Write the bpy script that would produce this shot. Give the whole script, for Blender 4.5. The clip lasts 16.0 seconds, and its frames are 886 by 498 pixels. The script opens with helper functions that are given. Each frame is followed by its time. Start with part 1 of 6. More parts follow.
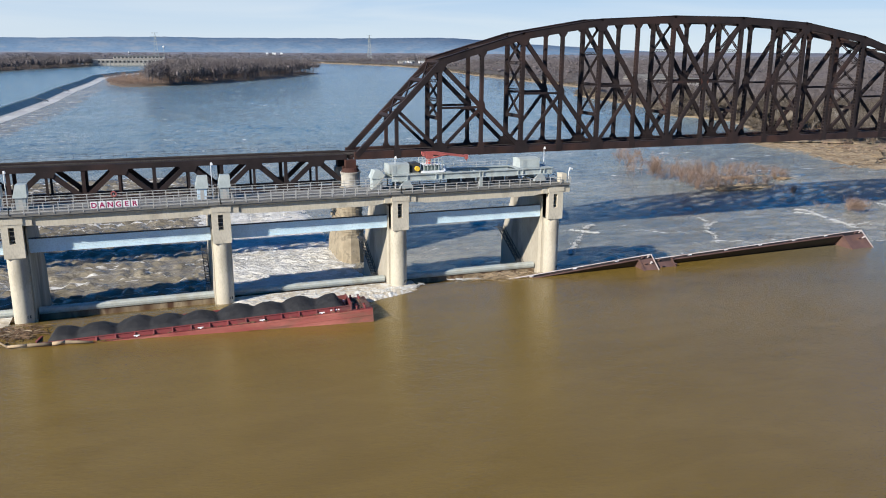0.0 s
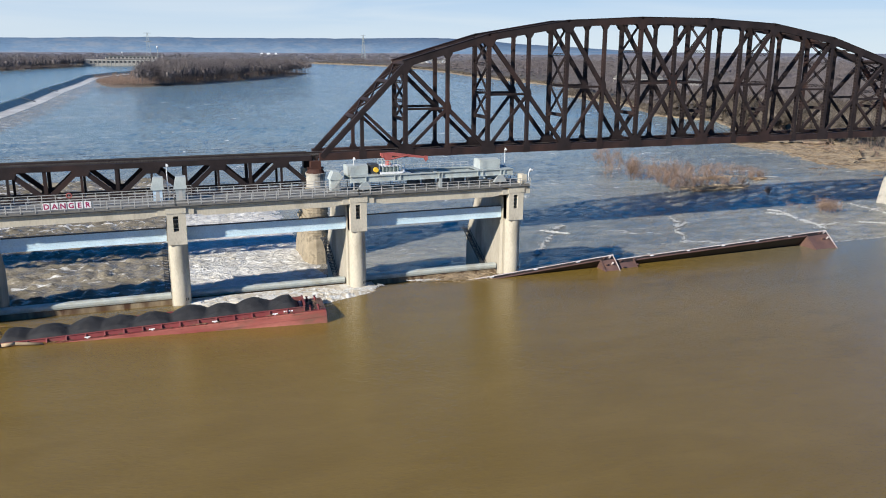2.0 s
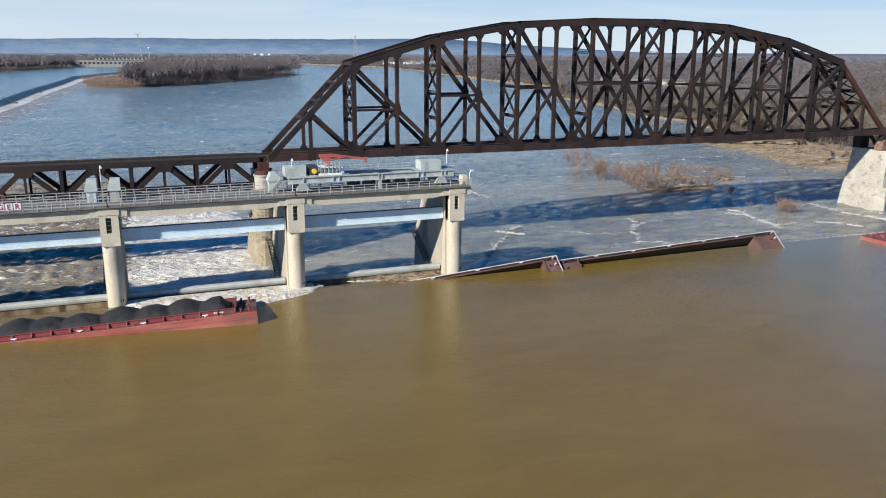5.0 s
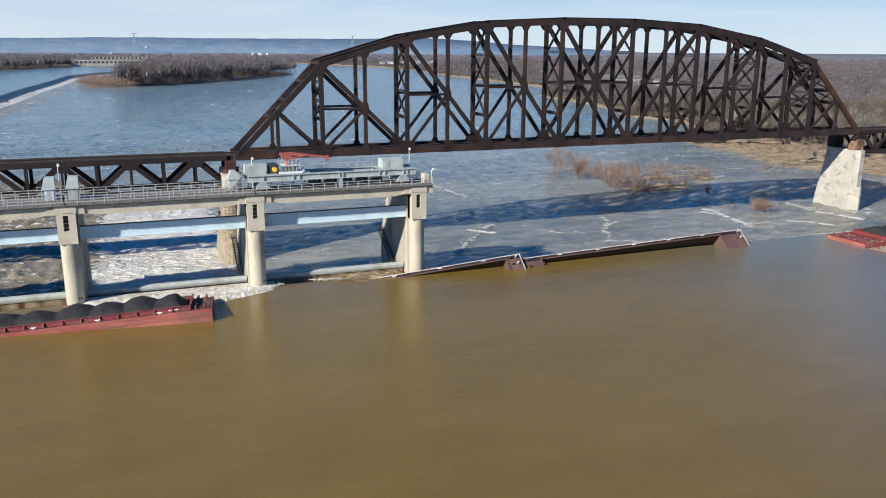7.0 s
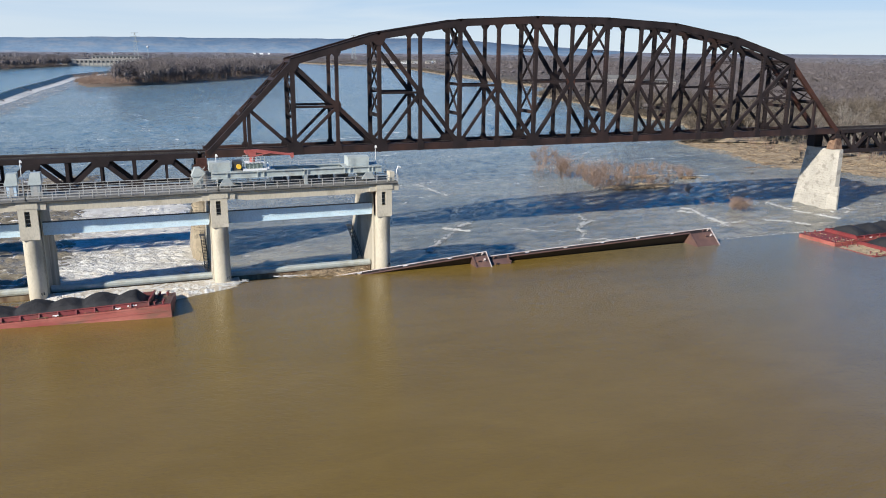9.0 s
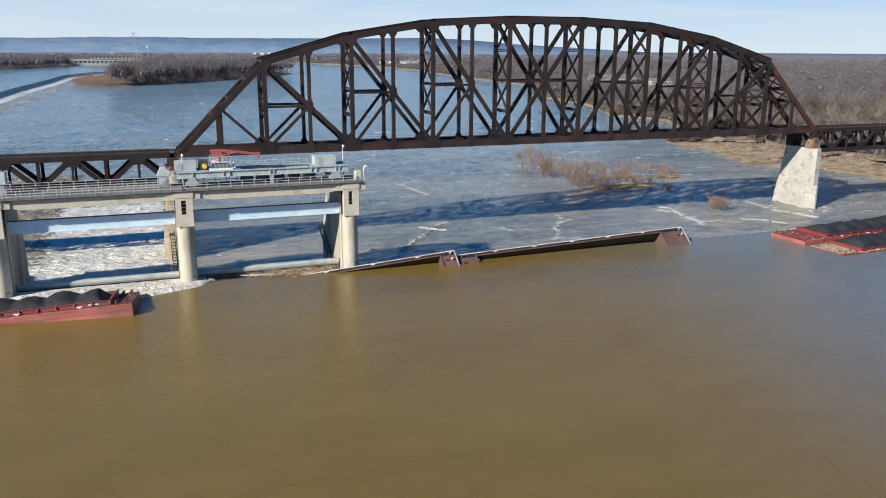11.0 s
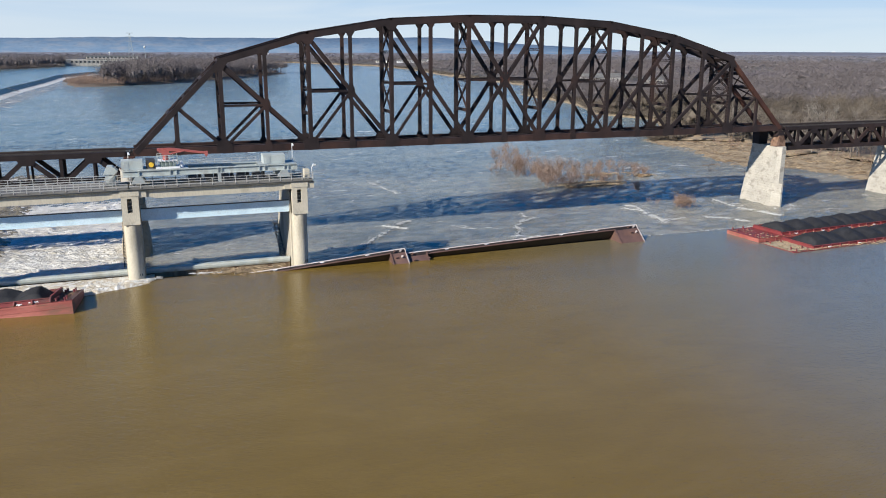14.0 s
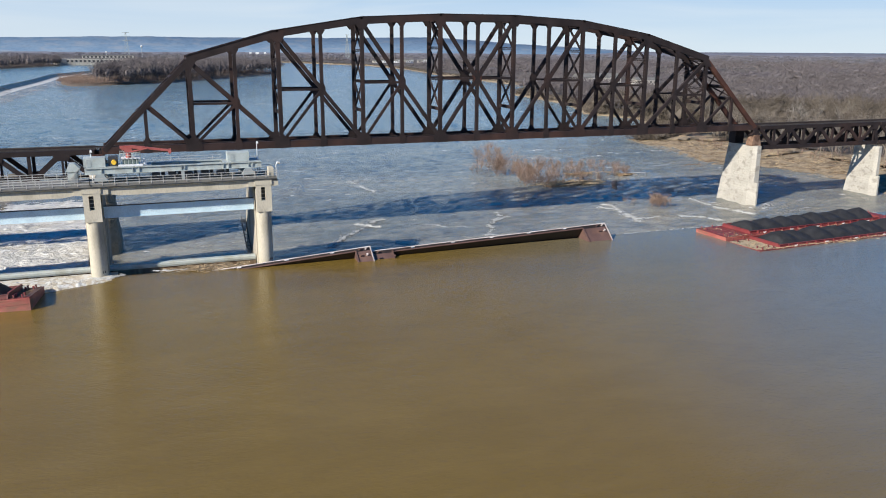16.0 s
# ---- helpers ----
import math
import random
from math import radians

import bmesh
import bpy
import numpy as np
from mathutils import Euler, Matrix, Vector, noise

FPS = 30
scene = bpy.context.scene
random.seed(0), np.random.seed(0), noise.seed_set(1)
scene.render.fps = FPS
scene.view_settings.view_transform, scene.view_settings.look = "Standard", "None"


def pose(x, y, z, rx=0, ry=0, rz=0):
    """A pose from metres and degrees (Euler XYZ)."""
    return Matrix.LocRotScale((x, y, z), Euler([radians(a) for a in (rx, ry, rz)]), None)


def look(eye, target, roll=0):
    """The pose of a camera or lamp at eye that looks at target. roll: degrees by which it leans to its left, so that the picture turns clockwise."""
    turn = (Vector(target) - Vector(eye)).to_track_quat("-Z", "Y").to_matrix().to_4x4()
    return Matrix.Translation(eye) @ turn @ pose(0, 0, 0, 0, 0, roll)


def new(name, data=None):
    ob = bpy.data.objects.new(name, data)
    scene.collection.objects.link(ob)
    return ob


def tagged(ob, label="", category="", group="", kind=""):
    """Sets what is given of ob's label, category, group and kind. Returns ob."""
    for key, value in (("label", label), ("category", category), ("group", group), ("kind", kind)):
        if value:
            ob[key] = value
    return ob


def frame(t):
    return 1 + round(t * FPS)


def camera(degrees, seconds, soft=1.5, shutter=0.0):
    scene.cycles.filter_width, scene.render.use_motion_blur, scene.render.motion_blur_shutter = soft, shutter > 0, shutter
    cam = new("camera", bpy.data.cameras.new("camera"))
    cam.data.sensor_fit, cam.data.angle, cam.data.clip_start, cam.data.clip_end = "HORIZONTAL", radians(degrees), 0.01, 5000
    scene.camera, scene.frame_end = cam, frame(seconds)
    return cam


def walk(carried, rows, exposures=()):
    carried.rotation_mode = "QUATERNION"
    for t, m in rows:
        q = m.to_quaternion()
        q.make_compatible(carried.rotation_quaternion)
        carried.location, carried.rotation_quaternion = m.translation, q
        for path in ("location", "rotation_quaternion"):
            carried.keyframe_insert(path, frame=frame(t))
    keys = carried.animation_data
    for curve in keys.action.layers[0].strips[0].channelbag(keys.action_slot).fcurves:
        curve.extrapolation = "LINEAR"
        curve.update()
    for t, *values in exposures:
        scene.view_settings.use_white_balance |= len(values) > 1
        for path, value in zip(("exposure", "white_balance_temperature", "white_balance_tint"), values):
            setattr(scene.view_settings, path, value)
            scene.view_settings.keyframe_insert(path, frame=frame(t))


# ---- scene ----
cam = camera(58.0, 16.0, soft=1.0)
PATH = [
    (0, (2.885, -1.292, 44.927), (3.544, 0.53, 44.436), 0.3),
    (0.5, (4.545, -1.892, 45.041), (5.205, -0.069, 44.549), 0.3),
    (1, (6.257, -2.516, 45.109), (6.92, -0.694, 44.618), 0.3),
    (1.5, (7.971, -3.315, 45.206), (8.635, -1.495, 44.714), 0.3),
    (2, (9.686, -4.01, 45.217), (10.354, -2.19, 44.726), 0.3),
    (2.5, (11.445, -4.62, 45.354), (12.115, -2.8, 44.864), 0.3),
    (3, (13.076, -5.408, 45.422), (13.748, -3.589, 44.932), 0.3),
    (3.5, (14.82, -6.167, 45.434), (15.494, -4.349, 44.944), 0.3),
    (4, (16.463, -6.834, 45.447), (17.139, -5.016, 44.957), 0.3),
    (6.3, (24.668, -10.357, 45.357), (25.347, -8.541, 44.868), 0.2),
    (6.5, (25.282, -10.738, 45.34), (25.96, -8.921, 44.851), 0.3),
    (7, (27.117, -11.556, 45.319), (27.796, -9.74, 44.829), 0.3),
    (7.5, (28.873, -12.429, 45.174), (29.551, -10.611, 44.684), 0.3),
    (8, (30.622, -13.226, 45.032), (31.298, -11.408, 44.542), 0.3),
    (8.5, (32.424, -14.002, 45.009), (33.099, -12.185, 44.519), 0.4),
    (9, (34.139, -14.893, 44.949), (34.812, -13.074, 44.459), 0.4),
    (11.5, (42.414, -18.836, 45.031), (43.082, -17.016, 44.54), 0.3),
    (12, (44.04, -19.636, 45.019), (44.708, -17.815, 44.527), 0.3),
    (12.5, (45.683, -20.398, 45.06), (46.35, -18.577, 44.568), 0.2),
    (13, (47.393, -21.063, 45.048), (48.06, -19.242, 44.556), 0.2),
    (13.5, (49.046, -21.886, 45.001), (49.713, -20.067, 44.509), 0.2),
    (14, (50.719, -22.695, 44.94), (51.386, -20.875, 44.448), 0.2),
    (14.5, (52.562, -23.447, 44.856), (53.23, -21.627, 44.364), 0.2),
    (15, (54.201, -24.225, 44.72), (54.869, -22.405, 44.228), 0.2),
    (15.5, (55.878, -24.958, 44.677), (56.547, -23.138, 44.185), 0.2),
    (16, (57.466, -25.681, 44.614), (58.136, -23.861, 44.122), 0.3),
]
walk(cam, [(t, look(eye, target, roll)) for t, eye, target, roll in PATH])

# ---- world, sun ----
SUN_TO = Vector((1.62, 0.78, -1.0)).normalized()
SUN_EL = math.asin(-SUN_TO.z)
SUN_AZ = math.atan2(-SUN_TO.x, -SUN_TO.y)
world = bpy.data.worlds.new("world")
scene.world = world
world.use_nodes = True
wn = world.node_tree.nodes
sky = wn.new("ShaderNodeTexSky")
sky.sky_type, sky.sun_disc = "NISHITA", False
sky.sun_elevation, sky.sun_rotation = SUN_EL, SUN_AZ
sky.altitude, sky.air_density, sky.dust_density, sky.ozone_density = 900, 1.0, 0.08, 2.2
wn["Background"].inputs["Strength"].default_value = 0.070
tint = wn.new("ShaderNodeMix")
tint.data_type, tint.blend_type = "RGBA", "MULTIPLY"
tint.inputs[0].default_value, tint.inputs[7].default_value = 1.0, (0.12, 0.96, 1.78, 1)
world.node_tree.links.new(sky.outputs["Color"], tint.inputs[6])
# pale haze that thins out above the horizon
co = wn.new("ShaderNodeTexCoord")
sep = wn.new("ShaderNodeSeparateXYZ")
thin = wn.new("ShaderNodeMapRange")
thin.interpolation_type = "SMOOTHSTEP"
for key, val in (("From Min", 0.055), ("From Max", 0.17), ("To Min", 0.92), ("To Max", 0.0)):
    thin.inputs[key].default_value = val
haze = wn.new("ShaderNodeMix")
haze.data_type = "RGBA"
low_air = wn.new("ShaderNodeMix")
low_air.data_type = "RGBA"
low_air.inputs[6].default_value, low_air.inputs[7].default_value = (10.6, 11.6, 12.6, 1), (7.3, 9.5, 12.2, 1)
rise = wn.new("ShaderNodeMapRange")
for key, val in (("From Min", -0.005), ("From Max", 0.075)):
    rise.inputs[key].default_value = val
band = wn.new("ShaderNodeMapping")
band.inputs["Scale"].default_value = (1.2, 1.2, 14)
wisp = wn.new("ShaderNodeTexNoise")
wisp.inputs["Scale"].default_value, wisp.inputs["Detail"].default_value, wisp.inputs["Distortion"].default_value = 2.2, 4.0, 0.6
veil = wn.new("ShaderNodeMapRange")
for key, val in (("From Min", 0.38), ("From Max", 0.68), ("To Min", 1.25), ("To Max", 0.3)):
    veil.inputs[key].default_value = val
clear = wn.new("ShaderNodeMath")
clear.operation = "MULTIPLY"
world.node_tree.links.new(co.outputs["Generated"], sep.inputs[0])
for a, b in ((sep.outputs["Z"], thin.inputs["Value"]), (sep.outputs["Z"], rise.inputs["Value"]), (co.outputs["Generated"], band.inputs["Vector"]), (band.outputs["Vector"], wisp.inputs["Vector"]), (wisp.outputs["Fac"], veil.inputs["Value"]), (rise.outputs["Result"], clear.inputs[0]), (veil.outputs["Result"], clear.inputs[1]), (clear.outputs[0], low_air.inputs[0]), (low_air.outputs[2], haze.inputs[7])):
    world.node_tree.links.new(a, b)
world.node_tree.links.new(thin.outputs["Result"], haze.inputs[0])
world.node_tree.links.new(tint.outputs[2], haze.inputs[6])
world.node_tree.links.new(haze.outputs[2], wn["Background"].inputs["Color"])
sun = new("sun", bpy.data.lights.new("sun", "SUN"))
sun.data.energy, sun.data.angle, sun.data.color = 7.2, radians(1.3), (1.0, 0.94, 0.85)
sun.matrix_world = look((0, 0, 300), Vector((0, 0, 300)) + SUN_TO)
scene.view_settings.exposure = 0.0

# ---- mesh helpers ----
ORIGIN = {}


class Build:
    """Collects vertices and faces for one mesh."""

    def __init__(self):
        self.v, self.f = [], []

    def add(self, verts, faces):
        n = len(self.v)
        self.v.extend(tuple(p) for p in verts)
        self.f.extend(tuple(i + n for i in f) for f in faces)
        return self

    def box(self, x0, x1, y0, y1, z0, z1):
        v = [(x, y, z) for z in (z0, z1) for y in (y0, y1) for x in (x0, x1)]
        return self.add(v, [(0, 2, 3, 1), (4, 5, 7, 6), (0, 1, 5, 4), (2, 6, 7, 3), (0, 4, 6, 2), (1, 3, 7, 5)])

    def beam(self, p, q, wide, deep, side=(0, 1, 0)):
        """A bar from p to q; deep is its size along side, wide across it."""
        p, q, s = Vector(p), Vector(q), Vector(side)
        a = (q - p).normalized()
        w = a.cross(s)
        if w.length < 1e-4:
            w = a.cross(Vector((1, 0, 0)))
        w.normalize()
        s = w.cross(a).normalized()
        w, s = w * wide / 2, s * deep / 2
        v = [e + i * w + j * s for e in (p, q) for j in (-1, 1) for i in (-1, 1)]
        return self.add(v, [(0, 2, 3, 1), (4, 5, 7, 6), (0, 1, 5, 4), (2, 6, 7, 3), (0, 4, 6, 2), (1, 3, 7, 5)])

    def tube(self, p, q, r0, r1=None, n=8):
        r1 = r0 if r1 is None else r1
        p, q = Vector(p), Vector(q)
        a = (q - p).normalized()
        u = a.orthogonal().normalized()
        w = a.cross(u)
        v = []
        for e, r in ((p, r0), (q, r1)):
            v += [e + r * (math.cos(2 * math.pi * k / n) * u + math.sin(2 * math.pi * k / n) * w) for k in range(n)]
        f = [(k, (k + 1) % n, n + (k + 1) % n, n + k) for k in range(n)]
        return self.add(v, f + [tuple(range(n))[::-1], tuple(range(n, 2 * n))])

    def prism(self, poly, axis, a, b):
        """A polygon of two coordinates drawn out from a to b along axis."""
        n = len(poly)
        put = {"x": lambda s, p: (s, p[0], p[1]), "y": lambda s, p: (p[0], s, p[1]), "z": lambda s, p: (p[0], p[1], s)}[axis]
        v = [put(s, p) for s in (a, b) for p in poly]
        f = [(k, (k + 1) % n, n + (k + 1) % n, n + k) for k in range(n)]
        return self.add(v, f + [tuple(range(n))[::-1], tuple(range(n, 2 * n))])

    def loft(self, rings):
        n = len(rings[0])
        v = [p for r in rings for p in r]
        f = [(i * n + k, i * n + (k + 1) % n, (i + 1) * n + (k + 1) % n, (i + 1) * n + k) for i in range(len(rings) - 1) for k in range(n)]
        return self.add(v, f + [tuple(range(n))[::-1], tuple(range((len(rings) - 1) * n, len(rings) * n))])

    def laced(self, p, q, wide, deep, pitch=1.0, flange=0.28, bar=0.17, side=(0, 1, 0)):
        """A built-up member: two channels joined by zigzag lacing on both faces."""
        p, q, s = Vector(p), Vector(q), Vector(side).normalized()
        a = (q - p).normalized()
        w = a.cross(s).normalized()
        s = w.cross(a).normalized()
        o = w * (wide - flange) / 2
        self.beam(p + o, q + o, flange, deep, s)
        self.beam(p - o, q - o, flange, deep, s)
        length = (q - p).length
        n = max(2, int(length / pitch))
        for face in (-1, 1):
            shift = s * face * (deep / 2 - 0.03)
            for k in range(n):
                e0, e1 = p + a * (length * k / n), p + a * (length * (k + 1) / n)
                g = 1 if k % 2 else -1
                self.beam(e0 + o * g + shift, e1 - o * g + shift, bar, 0.05, s)
        return self


def plated(p, q, wide, deep, pitch=0.86, plate=0.16, batten=0.36):
    """A built-up truss member: two face plates joined by batten plates along both edges."""
    p, q, s = Vector(p), Vector(q), Vector((0, 1, 0))
    a = (q - p).normalized()
    w = a.cross(s).normalized()
    mb = Build()
    for g in (-1, 1):
        o = s * g * (deep - plate) / 2
        mb.beam(p + o, q + o, wide, plate, s)
    length = (q - p).length
    n = max(2, int(length / pitch))
    for edge in (-1, 1):
        shift = w * edge * (wide / 2 - 0.05)
        for k in range(n):
            c = p + a * (length * (k + 0.5) / n) + shift
            mb.beam(c - a * batten / 2, c + a * batten / 2, deep - 2 * plate, 0.06, w)
    return mb


def make(name, mb, material, smooth=False):
    me = bpy.data.meshes.new(name)
    me.from_pydata(mb.v, [], mb.f)
    bm = bmesh.new()
    bm.from_mesh(me)
    bmesh.ops.recalc_face_normals(bm, faces=bm.faces)
    bm.to_mesh(me)
    bm.free()
    me.materials.append(material)
    if smooth:
        me.polygons.foreach_set("use_smooth", [True] * len(me.polygons))
    return me


def thing(name, at, label, category, group="", kind=""):
    """An empty at the base of a thing; its parts are given in world coordinates."""
    ob = new(name)
    ob.location = at
    ob.empty_display_size = 0.5
    ORIGIN[ob.name] = Vector(at)
    return tagged(ob, label, category, group, kind)


def part(name, mb, material, parent, label="", smooth=False):
    o = ORIGIN[parent.name]
    mb.v = [(x - o.x, y - o.y, z - o.z) for x, y, z in mb.v]
    ob = new(name, make(name, mb, material, smooth))
    ob.parent = parent
    ORIGIN[ob.name] = o
    return tagged(ob, label)


def solo(name, mb, material, label, category, group="", kind="", smooth=False):
    return tagged(new(name, make(name, mb, material, smooth)), label, category, group, kind)


# ---- materials ----
def material(name, low, high, rough=0.7, metal=0.0, scale=0.3, fine=6.0, bump=0.2, stain=None, stain_scale=0.15, stain_amount=0.45, spread=0.0, stretch=(1, 1, 1), tone=0.0, gloss=0.5):
    """A surface with two scales of variation, stains with their own shape, and fine relief."""
    m = bpy.data.materials.new(name)
    m.use_nodes = True
    nt = m.node_tree
    b = nt.nodes["Principled BSDF"]
    b.inputs["Roughness"].default_value, b.inputs["Metallic"].default_value = rough, metal
    b.inputs["Specular IOR Level"].default_value = gloss
    co = nt.nodes.new("ShaderNodeTexCoord")
    mp = nt.nodes.new("ShaderNodeMapping")
    mp.inputs["Scale"].default_value = stretch
    nt.links.new(co.outputs["Object"], mp.inputs["Vector"])

    def noise_at(s, detail=5.0):
        n = nt.nodes.new("ShaderNodeTexNoise")
        n.inputs["Scale"].default_value, n.inputs["Detail"].default_value = s, detail
        nt.links.new(mp.outputs["Vector"], n.inputs["Vector"])
        return n

    def mix(fac, a, c):
        n = nt.nodes.new("ShaderNodeMix")
        n.data_type = "RGBA"
        for sock, val in ((n.inputs[0], fac), (n.inputs[6], a), (n.inputs[7], c)):
            if isinstance(val, (tuple, list)):
                sock.default_value = (*val, 1) if len(val) == 3 else val
            elif isinstance(val, (int, float)):
                sock.default_value = val
            else:
                nt.links.new(val, sock)
        return n.outputs[2]

    def ramp(sock, a, c):
        n = nt.nodes.new("ShaderNodeMapRange")
        n.inputs["From Min"].default_value, n.inputs["From Max"].default_value = a, c
        nt.links.new(sock, n.inputs["Value"])
        return n.outputs["Result"]

    big, small = noise_at(scale), noise_at(fine, 8.0)
    col = mix(ramp(big.outputs["Fac"], 0.3, 0.7), low, high)
    mid = tuple(0.62 * (a + c) / 2 for a, c in zip(low, high))
    grain = ramp(small.outputs["Fac"], 0.45, 0.75)
    gm = nt.nodes.new("ShaderNodeMath")
    gm.operation = "MULTIPLY"
    gm.inputs[1].default_value = 0.5
    nt.links.new(grain, gm.inputs[0])
    col = mix(gm.outputs[0], col, mid)
    if stain:
        sn = noise_at(stain_scale, 9.0)
        sm = nt.nodes.new("ShaderNodeMath")
        sm.operation = "MULTIPLY"
        sm.inputs[1].default_value = stain_amount
        nt.links.new(ramp(sn.outputs["Fac"], 0.52, 0.66), sm.inputs[0])
        col = mix(sm.outputs[0], col, stain)
    if spread:
        info = nt.nodes.new("ShaderNodeNewGeometry")
        hv = nt.nodes.new("ShaderNodeHueSaturation")
        vr = nt.nodes.new("ShaderNodeMapRange")
        vr.inputs["To Min"].default_value, vr.inputs["To Max"].default_value = 1 - spread, 1 + spread
        nt.links.new(info.outputs["Random Per Island"], vr.inputs["Value"])
        nt.links.new(vr.outputs["Result"], hv.inputs["Value"])
        nt.links.new(col, hv.inputs["Color"])
        col = hv.outputs["Color"]
    if tone:
        # each tree of a wood has its own lightness
        at = nt.nodes.new("ShaderNodeAttribute")
        at.attribute_name = "tone"
        hv = nt.nodes.new("ShaderNodeHueSaturation")
        vr = nt.nodes.new("ShaderNodeMapRange")
        vr.inputs["To Min"].default_value, vr.inputs["To Max"].default_value = 1 - tone, 1 + tone
        nt.links.new(at.outputs["Fac"], vr.inputs["Value"])
        nt.links.new(vr.outputs["Result"], hv.inputs["Value"])
        nt.links.new(col, hv.inputs["Color"])
        col = hv.outputs["Color"]
    nt.links.new(col, b.inputs["Base Color"])
    if bump:
        bp = nt.nodes.new("ShaderNodeBump")
        bp.inputs["Strength"].default_value, bp.inputs["Distance"].default_value = bump, 0.08
        nt.links.new(small.outputs["Fac"], bp.inputs["Height"])
        nt.links.new(bp.outputs["Normal"], b.inputs["Normal"])
    return m


def water_material(name, low, high, rough, ripples, strength, foam=0.0, foam_scale=0.05, streak=(1, 1, 1), sky_tint=None):
    """Muddy water: silt colour under a mirror skin with ripples of several sizes, and drifting foam."""
    m = bpy.data.materials.new(name)
    m.use_nodes = True
    nt = m.node_tree
    b = nt.nodes["Principled BSDF"]
    b.inputs["IOR"].default_value = 1.42
    b.inputs["Roughness"].default_value = rough
    co = nt.nodes.new("ShaderNodeTexCoord")
    mp = nt.nodes.new("ShaderNodeMapping")
    mp.inputs["Scale"].default_value = streak
    nt.links.new(co.outputs["Object"], mp.inputs["Vector"])

    def noise_at(s, detail, dist=0.0):
        n = nt.nodes.new("ShaderNodeTexNoise")
        n.inputs["Scale"].default_value, n.inputs["Detail"].default_value, n.inputs["Distortion"].default_value = s, detail, dist
        nt.links.new(mp.outputs["Vector"], n.inputs["Vector"])
        return n.outputs["Fac"]

    def ranged(sock, a, c, lo=0.0, hi=1.0):
        n = nt.nodes.new("ShaderNodeMapRange")
        for k, val in (("From Min", a), ("From Max", c), ("To Min", lo), ("To Max", hi)):
            n.inputs[k].default_value = val
        nt.links.new(sock, n.inputs["Value"])
        return n.outputs["Result"]

    def mix(fac, a, c):
        n = nt.nodes.new("ShaderNodeMix")
        n.data_type = "RGBA"
        for sock, val in ((n.inputs[0], fac), (n.inputs[6], a), (n.inputs[7], c)):
            if isinstance(val, tuple):
                sock.default_value = (*val, 1)
            else:
                nt.links.new(val, sock)
        return n.outputs[2]

    broad, small = noise_at(0.02, 6.0, 0.6), noise_at(0.13, 6.0, 0.8)
    both = nt.nodes.new("ShaderNodeMath")
    both.operation = "ADD"
    nt.links.new(broad, both.inputs[0])
    nt.links.new(small, both.inputs[1])
    col = mix(ranged(both.outputs[0], 0.8, 1.2), low, high)
    if sky_tint:
        # a painted sky-reflection blue replaces the silt colour along one axis
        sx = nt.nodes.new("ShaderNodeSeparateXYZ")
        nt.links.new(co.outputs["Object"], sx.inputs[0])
        start, end, colour, axis, most = sky_tint
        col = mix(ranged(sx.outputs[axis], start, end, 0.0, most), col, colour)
    if foam:
        f = ranged(noise_at(foam_scale, 10.0, 1.6), 0.70 - 0.2 * foam, 0.79 - 0.2 * foam)
        col = mix(f, col, (0.70, 0.685, 0.63))
        nt.links.new(ranged(f, 0, 1, rough, 0.7), b.inputs["Roughness"])
    nt.links.new(col, b.inputs["Base Color"])
    last = None
    for s, amount in ripples:
        bp = nt.nodes.new("ShaderNodeBump")
        bp.inputs["Strength"].default_value, bp.inputs["Distance"].default_value = strength, amount
        nt.links.new(noise_at(s, 4.0, 0.4), bp.inputs["Height"])
        if last:
            nt.links.new(last, bp.inputs["Normal"])
        last = bp.outputs["Normal"]
    nt.links.new(last, b.inputs["Normal"])
    return m


M_POOL = water_material("muddy_calm_water", (0.161, 0.104, 0.021), (0.186, 0.122, 0.028), 0.12, ((0.06, 0.08), (0.4, 0.08), (1.7, 0.10), (5.0, 0.05)), 0.65, streak=(0.6, 1.5, 1), sky_tint=(112, 265, (0.160, 0.225, 0.258), "X", 1.0))
M_RIVER = water_material("silty_river_water", (0.160, 0.166, 0.150), (0.325, 0.305, 0.245), 0.1, ((0.05, 0.2), (0.14, 0.2), (0.5, 0.36), (1.4, 0.55), (3.2, 0.34)), 0.8, 0.18, 0.13, (0.65, 1.7, 1), sky_tint=(180, 480, (0.130, 0.240, 0.305), "Y", 0.65))
M_SURGE = water_material("dark_surging_water", (0.15, 0.13, 0.09), (0.30, 0.262, 0.19), 0.18, ((0.2, 0.5), (0.9, 0.4), (2.8, 0.2)), 0.85, 0.55, 0.2, (0.6, 1.8, 1))
M_FARPOOL = water_material("far_rippled_water", (0.11, 0.17, 0.175), (0.155, 0.215, 0.215), 0.16, ((0.05, 0.8), (0.3, 0.4), (1.0, 0.2)), 0.8)
M_WHITE = water_material("white_water", (0.45, 0.42, 0.35), (0.68, 0.655, 0.59), 0.4, ((0.25, 0.8), (1.1, 0.5), (3.0, 0.25)), 0.9, 1.05, 0.3, (0.8, 1.4, 1))
M_FOAMY = water_material("boiling_foam", (0.44, 0.37, 0.26), (0.72, 0.66, 0.55), 0.55, ((0.5, 0.6), (1.8, 0.35), (4.0, 0.15)), 0.9, 1.15, 0.35)
M_FOAM = material("river_foam", (0.42, 0.42, 0.39), (0.56, 0.555, 0.52), 0.8, 0.0, 0.6, 5.0, 0.2)
